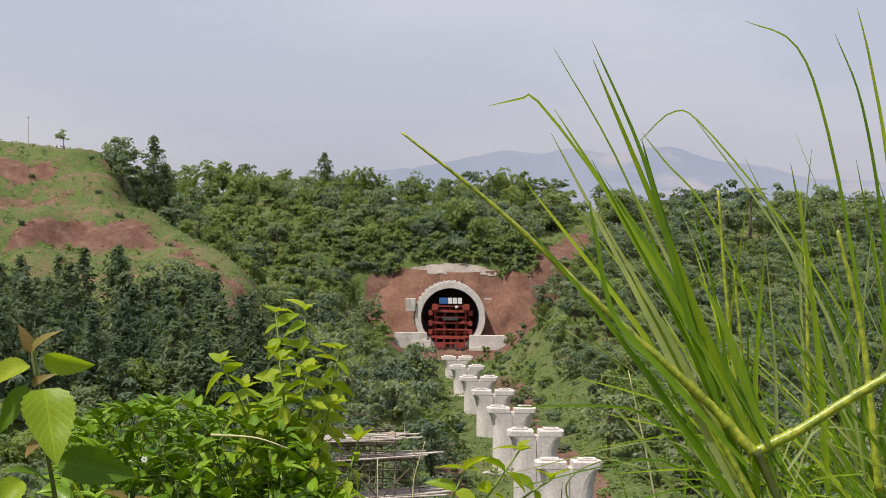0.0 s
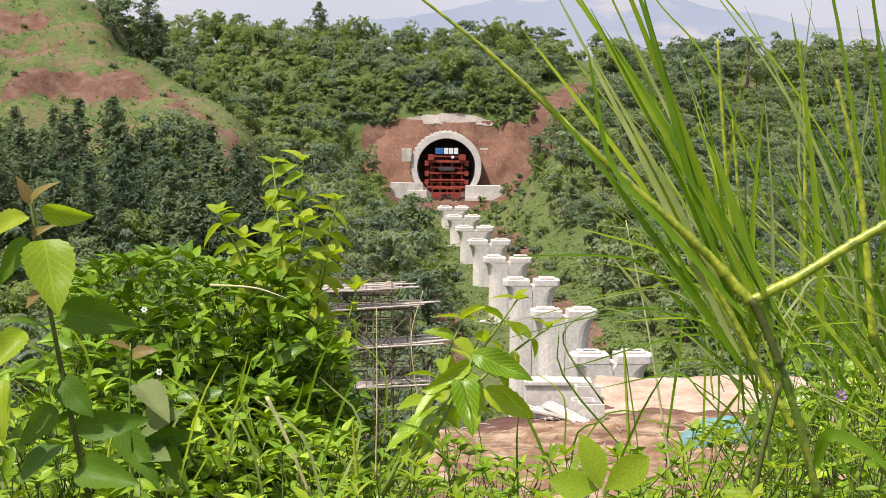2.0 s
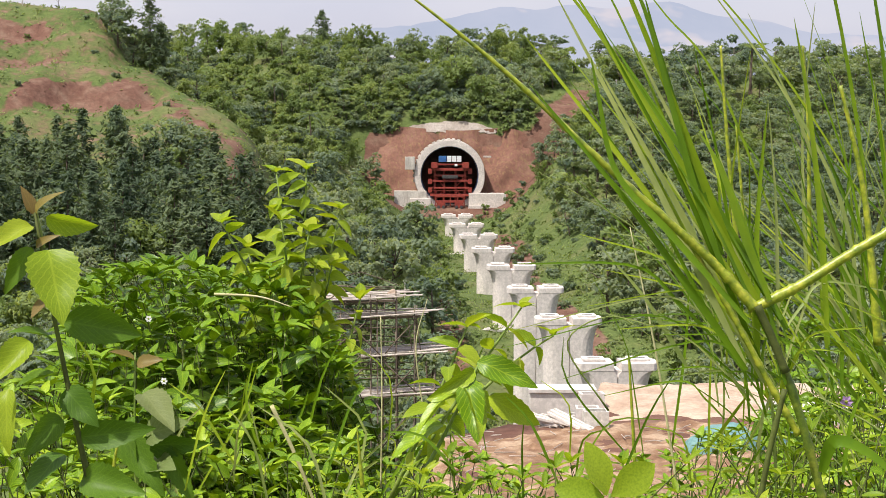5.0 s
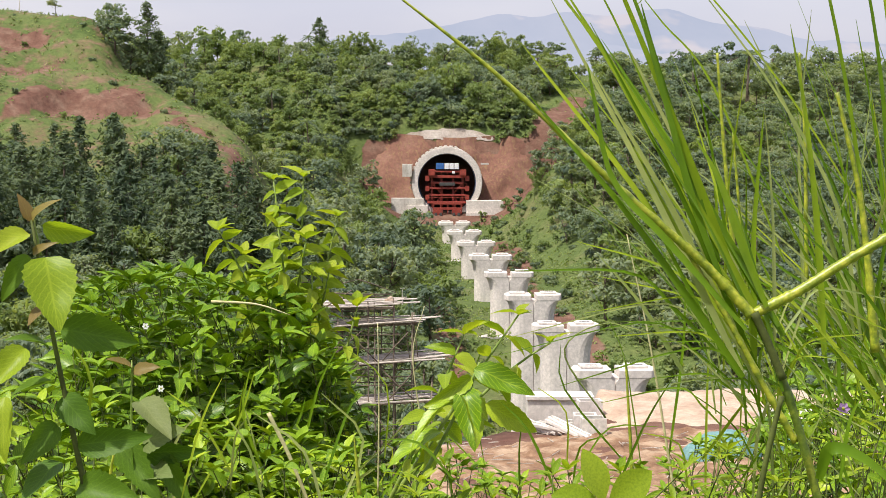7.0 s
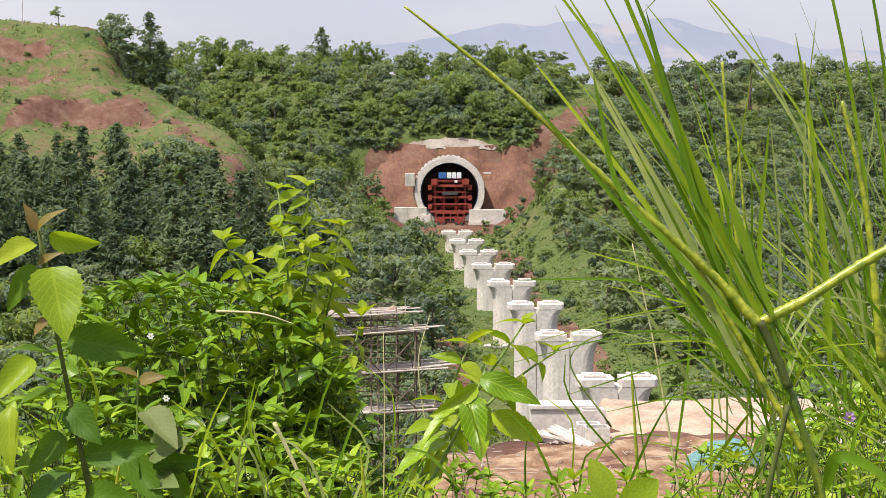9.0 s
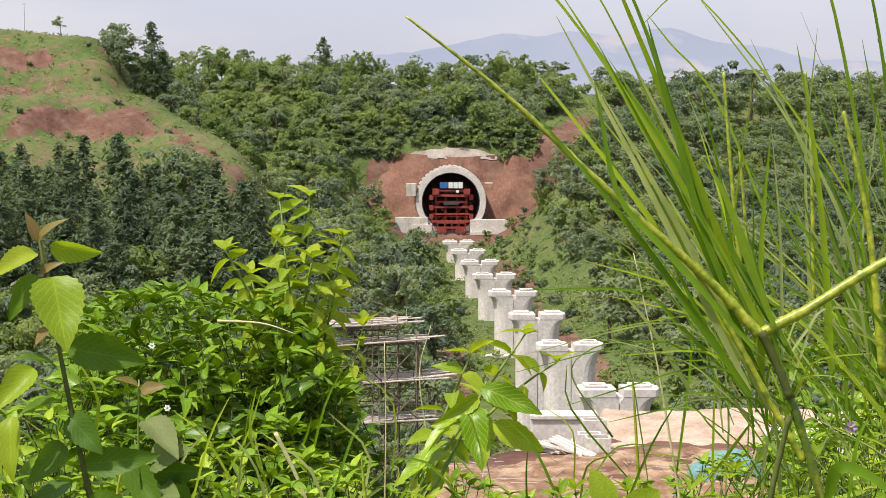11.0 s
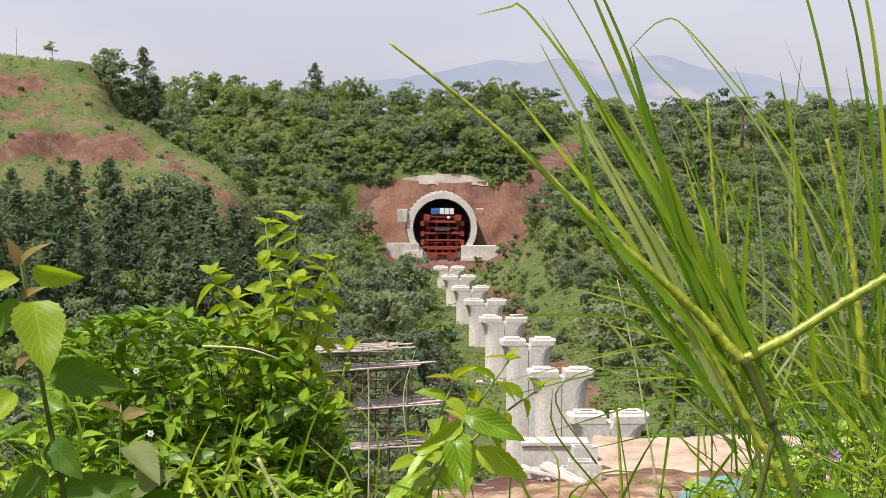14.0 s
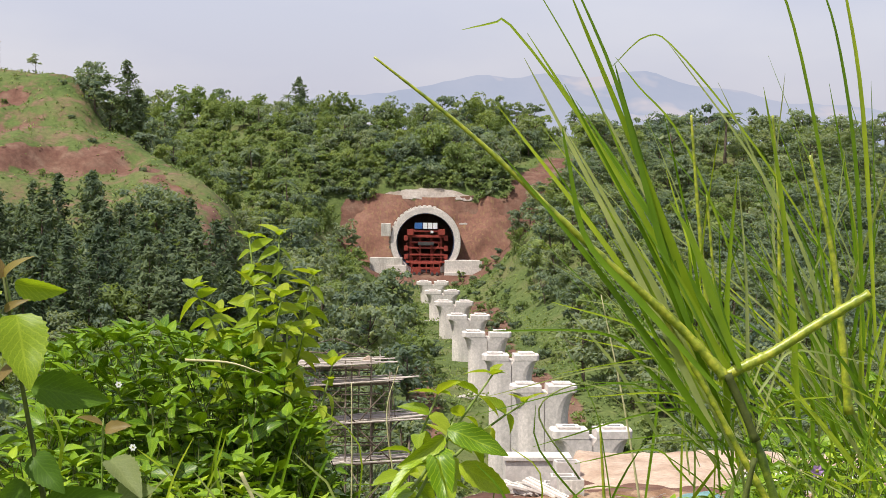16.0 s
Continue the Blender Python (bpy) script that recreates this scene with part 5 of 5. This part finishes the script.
# the tall broad-leaved plant
one_plant("tall_weed", "tall weed with toothed broad green leaves on a dark stem",
          [((-0.508, 2.40, 29.432), (-0.555, 2.40, 29.650), (-0.589, 2.40, 29.867))],
          [((-0.595, 2.40, 29.816), (-0.626, 2.36, 29.760), -0.15), ((-0.550, 2.40, 29.707), (-0.435, 2.42, 29.688), 0.35), ((-0.558, 2.40, 29.568), (-0.591, 2.34, 29.523), -0.3), ((-0.552, 2.40, 29.511), (-0.602, 2.34, 29.480), 0.2),
           ((-0.548, 2.40, 29.608), (-0.498, 2.36, 29.564), 0.3), ((-0.527, 2.40, 29.537), (-0.430, 2.36, 29.554), 0.5), ((-0.559, 2.40, 29.627), (-0.613, 2.36, 29.629), 0.3), ((-0.526, 2.40, 29.474), (-0.431, 2.34, 29.473), 0.3), ((-0.568, 2.40, 29.679), (-0.604, 2.36, 29.721), 0.3)],
          "big", LEAF_DARK, STEM_DARK, 0.0050)
one_plant("broad_leaved_weed", "broad lime green toothed leaf hanging from a tall weed",
          [((-0.586, 2.40, 29.800), (-0.578, 2.39, 29.812), (-0.565, 2.38, 29.811))], [((-0.566, 2.38, 29.814), (-0.529, 2.31, 29.721), 0.0)], "heart", LEAF_LIME, STEM, 0.0025)
one_plant("broad_leaved_weed", "lime green toothed leaves at the top of a tall weed",
          [((-0.580, 2.41, 29.815), (-0.583, 2.41, 29.839), (-0.590, 2.41, 29.872))],
          [((-0.594, 2.40, 29.847), (-0.642, 2.34, 29.826), 0.0), ((-0.573, 2.40, 29.859), (-0.499, 2.40, 29.841), 0.75), ((-0.590, 2.36, 29.684), (-0.631, 2.30, 29.638), -0.1), ((-0.621, 2.36, 29.614), (-0.623, 2.30, 29.544), 0.2)], "big", LEAF_LIME, STEM, 0.0030)
one_plant("young_shoot", "reddish young leaves at the tip of a weed",
          [((-0.591, 2.42, 29.868), (-0.591, 2.42, 29.876), (-0.592, 2.42, 29.885))],
          [((-0.591, 2.40, 29.864), (-0.607, 2.40, 29.908), 0.1), ((-0.588, 2.40, 29.864), (-0.568, 2.38, 29.907), -0.2), ((-0.588, 2.40, 29.816), (-0.565, 2.38, 29.840), 0.3), ((-0.571, 2.40, 29.741), (-0.589, 2.36, 29.721), 0.2)], "bush", LEAF_RED, STEM, 0.002)
one_plant("greyish_weed", "grey-green weed with soft drooping leaves",
          [((-0.502, 2.70, 29.362), (-0.506, 2.70, 29.494), (-0.502, 2.70, 29.617))],
          [((-0.491, 2.70, 29.551), (-0.426, 2.62, 29.519), 0.0), ((-0.486, 2.70, 29.479), (-0.424, 2.64, 29.523), 0.3), ((-0.490, 2.70, 29.428), (-0.437, 2.62, 29.462), 0.1)], "big", LEAF_GREY, STEM, 0.0028)
one_plant("young_shoot", "reddish young leaves at the tip of a greyish weed",
          [((-0.503, 2.70, 29.590), (-0.502, 2.70, 29.605), (-0.502, 2.70, 29.620))],
          [((-0.502, 2.70, 29.607), (-0.539, 2.68, 29.630), 0.2), ((-0.500, 2.70, 29.600), (-0.461, 2.68, 29.618), 0.2)], "ovate", LEAF_RED, STEM, 0.002)
one_plant("drooping_weed", "weed with long dark green drooping leaves",
          [((-0.500, 2.70, 29.370), (-0.500, 2.70, 29.450), (-0.510, 2.70, 29.520))],
          [((-0.534, 2.68, 29.505), (-0.445, 2.60, 29.415), 0.2), ((-0.497, 2.70, 29.468), (-0.387, 2.66, 29.469), 0.6), ((-0.451, 2.70, 29.466), (-0.406, 2.64, 29.386), 0.3), ((-0.506, 2.70, 29.513), (-0.508, 2.62, 29.473), 0.3)], "lance", LEAF_DARK, STEM, 0.0025)


# the yellowish plant above the hedge
def sprig(name, label, foot, mids, tips, size, mat, seed, pairs=6, protos="bush", stem=STEM, radius=0.006):
    rng = np.random.default_rng(seed)
    stems, leaves = [], []
    for mid, tip in zip(mids, tips):
        path = bend(foot, mid, tip, 9)
        stems.append((path, list(np.linspace(radius, radius * 0.35, 9))))
        leaves += shoot_leaves(rng, path, size, pairs, 4, 0.3, 0.05)
    return leafy_plant(name, label, "plant", stems, leaves, PROTO[protos], mat, stem)


sprig("yellow_shrub", "yellow-green shrub rising above the hedge", (-0.395, 4.30, 29.184),
      [(-0.388, 4.30, 29.537), (-0.359, 4.30, 29.537), (-0.408, 4.20, 29.490), (-0.337, 4.40, 29.466), (-0.472, 4.40, 29.466), (-0.365, 4.20, 29.462), (-0.391, 4.25, 29.484), (-0.329, 4.30, 29.420)], [(-0.429, 4.30, 29.868), (-0.351, 4.30, 29.875), (-0.558, 4.20, 29.742), (-0.268, 4.40, 29.767), (-0.517, 4.40, 29.662), (-0.403, 4.15, 29.752), (-0.336, 4.20, 29.720), (-0.282, 4.25, 29.630)], 0.086, LEAF_LIME, 5, 14, "ovate")
sprig("yellow_shrub", "yellow-green shrub beside the hedge", (-0.322, 4.20, 29.160),
      [(-0.322, 4.20, 29.347), (-0.264, 4.20, 29.318)], [(-0.322, 4.20, 29.634), (-0.209, 4.25, 29.542)], 0.086, LEAF_LIME, 6, 9, "ovate")
# the plant in front of the site
sprig("leaning_weed", "leaning weed with bright drooping leaves and a pale stem", (-0.096, 3.00, 29.298),
      [(0.037, 3.00, 29.503), (-0.014, 2.95, 29.481), (0.069, 3.05, 29.526)], [(0.148, 3.00, 29.662), (0.048, 2.95, 29.632), (0.210, 3.05, 29.604)], 0.070, LEAF_LIME, 7, 6, "ovate", STEM, 0.0048)
one_plant("drooping_weed", "weed with long bright green drooping leaves",
          [((-0.062, 2.85, 29.333), (0.016, 2.85, 29.459), (0.074, 2.85, 29.596))],
          [((0.064, 2.85, 29.584), (0.164, 2.80, 29.557), 0.3), ((0.059, 2.85, 29.571), (-0.002, 2.80, 29.528), -0.4), ((0.050, 2.85, 29.552), (0.057, 2.75, 29.478), 0.2), ((0.040, 2.85, 29.537), (0.092, 2.75, 29.488), -0.4), ((0.030, 2.85, 29.523), (-0.066, 2.80, 29.500), 0.4), ((0.006, 2.85, 29.474), (-0.090, 2.80, 29.448), 0.2), ((0.084, 2.85, 29.523), (0.183, 2.85, 29.471), 0.4)], "weed", LEAF_BUSH, STEM, 0.0045)
one_plant("seedling", "seedling with broad lime green leaves at the bank edge",
          [((0.234, 2.20, 29.440), (0.232, 2.20, 29.475), (0.230, 2.20, 29.500))],
          [((0.226, 2.20, 29.497), (0.205, 2.20, 29.573), 0.0), ((0.232, 2.20, 29.496), (0.292, 2.20, 29.541), 0.35), ((0.223, 2.20, 29.495), (0.155, 2.20, 29.509), -0.3)], "oval", LEAF_SMOOTH, STEM, 0.004)


# ---- the tall grass ----
def blade_mesh(path, width, fold=0.28, mat=BLADE, twist=0.0, seed=0):
    """A long tapering leaf with a channelled section."""
    p = [np.array(q, float) for q in path]
    n = len(p)
    v, f = [], []
    for i in range(n):
        t = i / (n - 1)
        d = p[min(i + 1, n - 1)] - p[max(i - 1, 0)]
        d /= np.linalg.norm(d) + 1e-9
        side = np.cross(d, (math.sin(twist + 0.7 * t) * 0.9, -1.0, 0.35))
        side /= np.linalg.norm(side) + 1e-9
        nrm = np.cross(side, d)
        w = width * 0.5 * min(1, 0.45 + 2.2 * t) * (1 - t) ** 0.55 + 0.0004
        v += [p[i] - side * w + nrm * w * fold, p[i], p[i] + side * w + nrm * w * fold]
    for i in range(n - 1):
        f += [(3 * i, 3 * i + 1, 3 * i + 4, 3 * i + 3), (3 * i + 1, 3 * i + 2, 3 * i + 5, 3 * i + 4)]
    return mesh_of("blade", v, f, mat, True)


def cane_mesh(path, r0, r1, mat, nodes=9):
    n = len(path)
    rad = []
    for i in range(n):
        t = i / (n - 1)
        ring = abs(((t * nodes) % 1) - 0.5)
        rad.append((r0 + (r1 - r0) * t) * (1.22 if ring > 0.42 else 1.0 + 0.05 * math.sin(i * 2.1)))
    v, f = tube(path, rad, 8)
    return mesh_of("cane", v, f, mat, True)


def smooth_path(points, n):
    """A soft curve through a few points."""
    p = [np.array(q, float) for q in points]
    p = [2 * p[0] - p[1]] + p + [2 * p[-1] - p[-2]]
    out = []
    m = len(p) - 3
    for i in range(n):
        t = i / (n - 1) * m
        k = min(int(t), m - 1)
        t -= k
        a, b, c, d = p[k:k + 4]
        out.append(0.5 * (2 * b + (c - a) * t + (2 * a - 5 * b + 4 * c - d) * t * t + (3 * b - a - 3 * c + d) * t ** 3))
    return out


grass = tagged(new("tall_grass_clump"), "tall green cane grass with long arching blades", "grass")
grass.location = (0.62, 2.62, 28.6)
GBACK = -np.array(grass.location)


def add_blade(points, width, mat=BLADE, n=16, twist=0.0, parent=None):
    path = [q + GBACK for q in smooth_path(points, n)]
    child("blade", blade_mesh(path, width, 0.3, mat, twist), parent or grass)


def add_cane(points, r0, r1, mat=CANE, nodes=9, n=40, label=""):
    child("cane", cane_mesh([q + GBACK for q in smooth_path(points, n)], r0, r1, mat, nodes), grass, label)


add_cane([(0.498, 2.60, 29.707), (0.419, 2.60, 29.791), (0.270, 2.58, 29.921), (0.093, 2.56, 30.083), (-0.059, 2.54, 30.201)], 0.0092, 0.0016, CANE, 13, 60, "long yellow-green cane reaching out sideways")
add_cane([(0.496, 2.60, 29.707), (0.574, 2.60, 29.747), (0.636, 2.60, 29.787), (0.725, 2.60, 29.840)], 0.0085, 0.0075, CANE, 12, 50, "yellow-green cane")
add_cane([(0.613, 2.60, 29.394), (0.577, 2.60, 29.521), (0.539, 2.60, 29.629), (0.501, 2.60, 29.712)], 0.0074, 0.0060, CANE_DARK, 4, 30, "thick green stem")
add_cane([(0.547, 2.594, 29.606), (0.524, 2.594, 29.662), (0.500, 2.594, 29.712)], 0.0068, 0.0066, STEM_DARK, 3, 12, "brown withered stem joint")
add_cane([(0.573, 2.61, 29.503), (0.526, 2.61, 29.584), (0.461, 2.61, 29.701), (0.396, 2.61, 29.808)], 0.0062, 0.004, CANE, 7, 40)
add_cane([(0.493, 2.55, 29.351), (0.512, 2.55, 29.473), (0.537, 2.55, 29.586)], 0.0052, 0.004, STEM_DARK, 4, 16, "dark withered stem")
add_cane([(0.801, 3.00, 29.595), (0.770, 3.00, 29.862), (0.722, 3.00, 30.067)], 0.0085, 0.003, CANE, 9, 36)
add_cane([(0.550, 3.00, 29.677), (0.521, 3.00, 29.944), (0.504, 3.00, 30.138)], 0.005, 0.0022, CANE, 9, 36)
add_cane([(0.594, 3.10, 29.603), (0.570, 3.10, 29.815), (0.552, 3.10, 29.995)], 0.0045, 0.002, CANE, 9, 36)
add_cane([(0.695, 3.10, 29.709), (0.687, 3.10, 29.984), (0.674, 3.10, 30.143)], 0.0045, 0.002, CANE, 9, 36)
# chosen long blades that stand against the sky
for pts, w, mt in (
        (((0.485, 2.65, 29.697), (0.413, 2.65, 29.860), (0.313, 2.65, 30.036), (0.250, 2.65, 30.142), (0.155, 2.65, 30.262), (0.128, 2.65, 30.265), (0.078, 2.65, 30.254)), 0.011, BLADE),
        (((0.485, 2.70, 29.700), (0.407, 2.70, 29.880), (0.354, 2.70, 30.027), (0.278, 2.70, 30.194), (0.183, 2.70, 30.355)), 0.010, BLADE),
        (((0.459, 2.60, 29.738), (0.403, 2.60, 29.884), (0.357, 2.60, 30.044), (0.313, 2.60, 30.186), (0.238, 2.60, 30.353)), 0.021, BLADE),
        (((0.449, 2.62, 29.790), (0.395, 2.62, 29.951), (0.341, 2.62, 30.121), (0.319, 2.62, 30.201)), 0.016, BLADE),
        (((0.482, 2.56, 29.689), (0.355, 2.56, 29.829), (0.272, 2.56, 29.921), (0.243, 2.56, 30.039), (0.231, 2.56, 30.101)), 0.020, BLADE),
        (((0.517, 2.58, 29.722), (0.473, 2.58, 29.828), (0.437, 2.58, 29.925), (0.402, 2.58, 29.987)), 0.024, BLADE)):
    add_blade(pts, w * 0.66, mt)
for pts, w, mt in (
        (((0.775, 3.00, 29.616), (0.724, 3.00, 29.862), (0.611, 3.00, 30.067), (0.454, 3.00, 30.276)), 0.014, BLADE_PALE),
        (((0.796, 3.00, 29.677), (0.755, 3.00, 29.985), (0.695, 3.00, 30.272), (0.640, 3.00, 30.405), (0.550, 3.00, 30.446)), 0.013, BLADE),
        (((0.685, 2.90, 29.609), (0.665, 2.90, 29.846), (0.642, 2.90, 30.030), (0.614, 2.90, 30.183)), 0.022, BLADE),
        (((0.632, 3.00, 29.759), (0.498, 3.00, 30.077), (0.406, 3.00, 30.190), (0.365, 3.00, 30.241)), 0.008, BLADE),
        (((0.806, 3.10, 29.836), (0.653, 3.10, 30.069), (0.494, 3.10, 30.260), (0.435, 3.10, 30.289), (0.367, 3.10, 30.228)), 0.007, BLADE),
        (((0.574, 2.45, 29.477), (0.589, 2.44, 29.525), (0.644, 2.43, 29.506), (0.708, 2.42, 29.442)), 0.036, BLADE),
        (((0.799, 2.90, 29.727), (0.779, 2.90, 30.045), (0.739, 2.90, 30.282), (0.690, 2.90, 30.411)), 0.014, BLADE),
        (((0.819, 2.90, 29.747), (0.789, 2.90, 30.144), (0.754, 2.90, 30.352), (0.729, 2.90, 30.456)), 0.015, BLADE)):
    add_blade(pts, w * 0.66, mt)
# blades fanning out from the two crowns of the clump
def fan(count, foot, jitter, low, high, shortest, longest, width, sag):
    """Long blades from one crown, leaning between two angles (degrees from upright, left negative), nodding at the tips."""
    r = RNG
    for i in range(count):
        b = np.array(foot) + r.normal(size=3) * np.array(jitter)
        a = radians(r.uniform(low, high))
        L = r.uniform(shortest, longest)
        d = np.array([math.sin(a), r.normal() * 0.12, math.cos(a)])
        side = np.array([math.copysign(1, a + r.normal() * 0.15), 0, 0])
        k = sag * r.uniform(0.4, 1.5)
        mid = b + d * L * 0.55
        tip = b + d * L * 0.96 + side * k * L - np.array([0, 0, k * L * 0.8])
        add_blade([b, b + d * L * 0.28, mid + side * k * L * 0.12, tip], width * r.uniform(0.5, 1.2), BLADE if i % 5 else BLADE_PALE, 14, r.uniform(-1, 1))


fan(19, (0.518, 2.75, 29.629), (0.035, 0.08, 0.05), -36, 4, 0.28, 0.62, 0.0105, 0.04)
fan(8, (0.522, 2.80, 29.612), (0.03, 0.08, 0.04), -70, -40, 0.2, 0.36, 0.007, 0.38)
fan(12, (0.532, 2.80, 29.565), (0.04, 0.08, 0.05), -60, 40, 0.12, 0.28, 0.006, 0.40)
fan(28, (0.790, 3.10, 29.539), (0.06, 0.12, 0.06), -42, 12, 0.3, 0.70, 0.0105, 0.05)
fan(10, (0.805, 3.20, 29.546), (0.05, 0.12, 0.06), -66, -40, 0.25, 0.5, 0.007, 0.2)
fan(12, (0.909, 3.30, 29.555), (0.05, 0.15, 0.1), -30, 10, 0.35, 0.8, 0.009, 0.06)
fan(18, (0.90, 3.15, 29.47), (0.10, 0.14, 0.08), -50, -12, 0.4, 0.8, 0.0060, 0.03)
fan(8, (0.56, 2.85, 29.52), (0.06, 0.08, 0.06), -40, 25, 0.25, 0.7, 0.0055, 0.05)
fan(11, (0.515, 2.66, 29.64), (0.03, 0.05, 0.05), -36, -15, 0.42, 0.72, 0.015, 0.02)
fan(26, (0.80, 2.9, 29.42), (0.12, 0.10, 0.05), -55, 20, 0.15, 0.45, 0.0045, 0.12)
# thin stalks and fine grass scattered along the bank
fine = tagged(new("bank_grass"), "fine green and straw-coloured grass along the bank", "grass")
fine.location = (0.0, 3.2, 28.0)
GBACK = -np.array(fine.location)
for i in range(100):
    r = RNG
    u, d = r.uniform(-0.28, 0.29), r.uniform(2.5, 4.2)
    if -0.02 < u < 0.15 and i % 3:
        continue
    v0 = r.uniform(-0.25, -0.20)
    b = np.array([u * d, d, 30 + v0 * d])
    reach = r.uniform(0.02, 0.085) * (1.5 if u > 0.1 else 1)
    tip = b + np.array([r.normal() * 0.03 * d, 0, reach * d])
    add_blade([b, (b + tip) / 2 + np.array([r.normal() * 0.008 * d, 0, 0.01 * d]), tip], r.uniform(0.003, 0.008), (BLADE, BLADE, BLADE_PALE)[i % 3], 7, r.uniform(-1, 1), fine)


def stalk(label, mat, pts, r0, r1, heads=0):
    root = tagged(new("grass_stalk"), label, "grass stalk")
    root.location = Vector(pts[0])
    path = [q - np.array(pts[0]) for q in smooth_path(pts, 18)]
    v, f = tube(path, list(np.linspace(r0, r1, 18)), 6)
    child("stalk", mesh_of("stalk", v, f, mat, True), root)


stalk("straw-coloured dry stalk leaning in the weeds", DRY_STALK, [(-0.222, 2.90, 29.321), (-0.262, 2.90, 29.420), (-0.299, 2.90, 29.498)], 0.0032, 0.0042)
stalk("thin dry stalk arching over the bush", DRY_STALK, [(-0.352, 3.90, 29.560), (-0.432, 3.90, 29.585), (-0.538, 3.90, 29.591)], 0.001, 0.004)
stalk("thin straw-coloured stalk among weeds", DRY_STALK, [(-0.109, 3.00, 29.328), (-0.107, 3.00, 29.492), (-0.109, 3.00, 29.646)], 0.0018, 0.0008)
stalk("thin straw-coloured stalk among weeds", DRY_STALK, [(-0.026, 3.20, 29.393), (-0.048, 3.20, 29.557), (-0.026, 3.20, 29.656)], 0.0018, 0.0007)
stalk("rusty brown dry stalk among weeds", DRY_STALK, [(0.437, 3.00, 29.328), (0.391, 3.00, 29.595), (0.344, 3.00, 29.810)], 0.0028, 0.0009)
stalk("green upright stalk among weeds", CANE, [(0.372, 3.10, 29.317), (0.364, 3.10, 29.444), (0.356, 3.10, 29.560)], 0.004, 0.002)
stalk("green upright stalk among weeds", CANE, [(-0.128, 2.70, 29.396), (-0.133, 2.70, 29.451), (-0.137, 2.70, 29.497)], 0.0045, 0.001)
stalk("green upright stalk among weeds", CANE, [(-0.514, 2.60, 29.418), (-0.519, 2.60, 29.454), (-0.508, 2.60, 29.507)], 0.005, 0.001)
stalk("thin pale stalk arching out of the clump", BLADE_PALE, [(0.529, 3.00, 29.616), (0.375, 3.00, 29.790), (0.180, 3.00, 29.908)], 0.0022, 0.0007)
stalk("thin pale stalk arching out of the clump", BLADE_PALE, [(0.329, 3.20, 29.437), (0.247, 3.20, 29.568), (0.335, 3.20, 29.623), (0.433, 3.20, 29.568)], 0.0022, 0.001)


def flower(p, r, mat, label):
    root = tagged(new("flower"), label, "flower", group="flowers in the weeds")
    root.location = Vector(p)
    for i in range(6):
        w = math.pi * i / 3
        c, s = math.cos(w), math.sin(w)
        v = [(0, -0.001, 0), (r * (0.6 * c - 0.35 * s), -r * 0.2, r * (0.6 * s + 0.35 * c)), (r * c, -r * 0.1, r * s), (r * (0.6 * c + 0.35 * s), -r * 0.2, r * (0.6 * s - 0.35 * c))]
        child("petal", mesh_of("petal", v, [(0, 1, 2, 3)], mat), root)
    bm = bmesh.new()
    bmesh.ops.create_icosphere(bm, subdivisions=2, radius=r * 0.28)
    part("flower_centre", bm, CANE, root, smooth=True)
    v, f = tube([(0, 0.002, 0), (0.002, 0.03, -0.05)], [r * 0.1, r * 0.1], 5)
    child("flower_stalk", mesh_of("flower_stalk", v, f, STEM), root)


flower((-0.658, 3.70, 29.556), 0.0085, PETAL, "small white flower in the bush")
flower((-0.557, 3.30, 29.478), 0.0080, PETAL, "small white flower in the bush")
flower((-0.697, 3.70, 29.532), 0.006, PETAL, "small white flower in the bush")
flower((0.744, 3.00, 29.490), 0.013, PETAL_LILAC, "small lilac flower among the weeds")
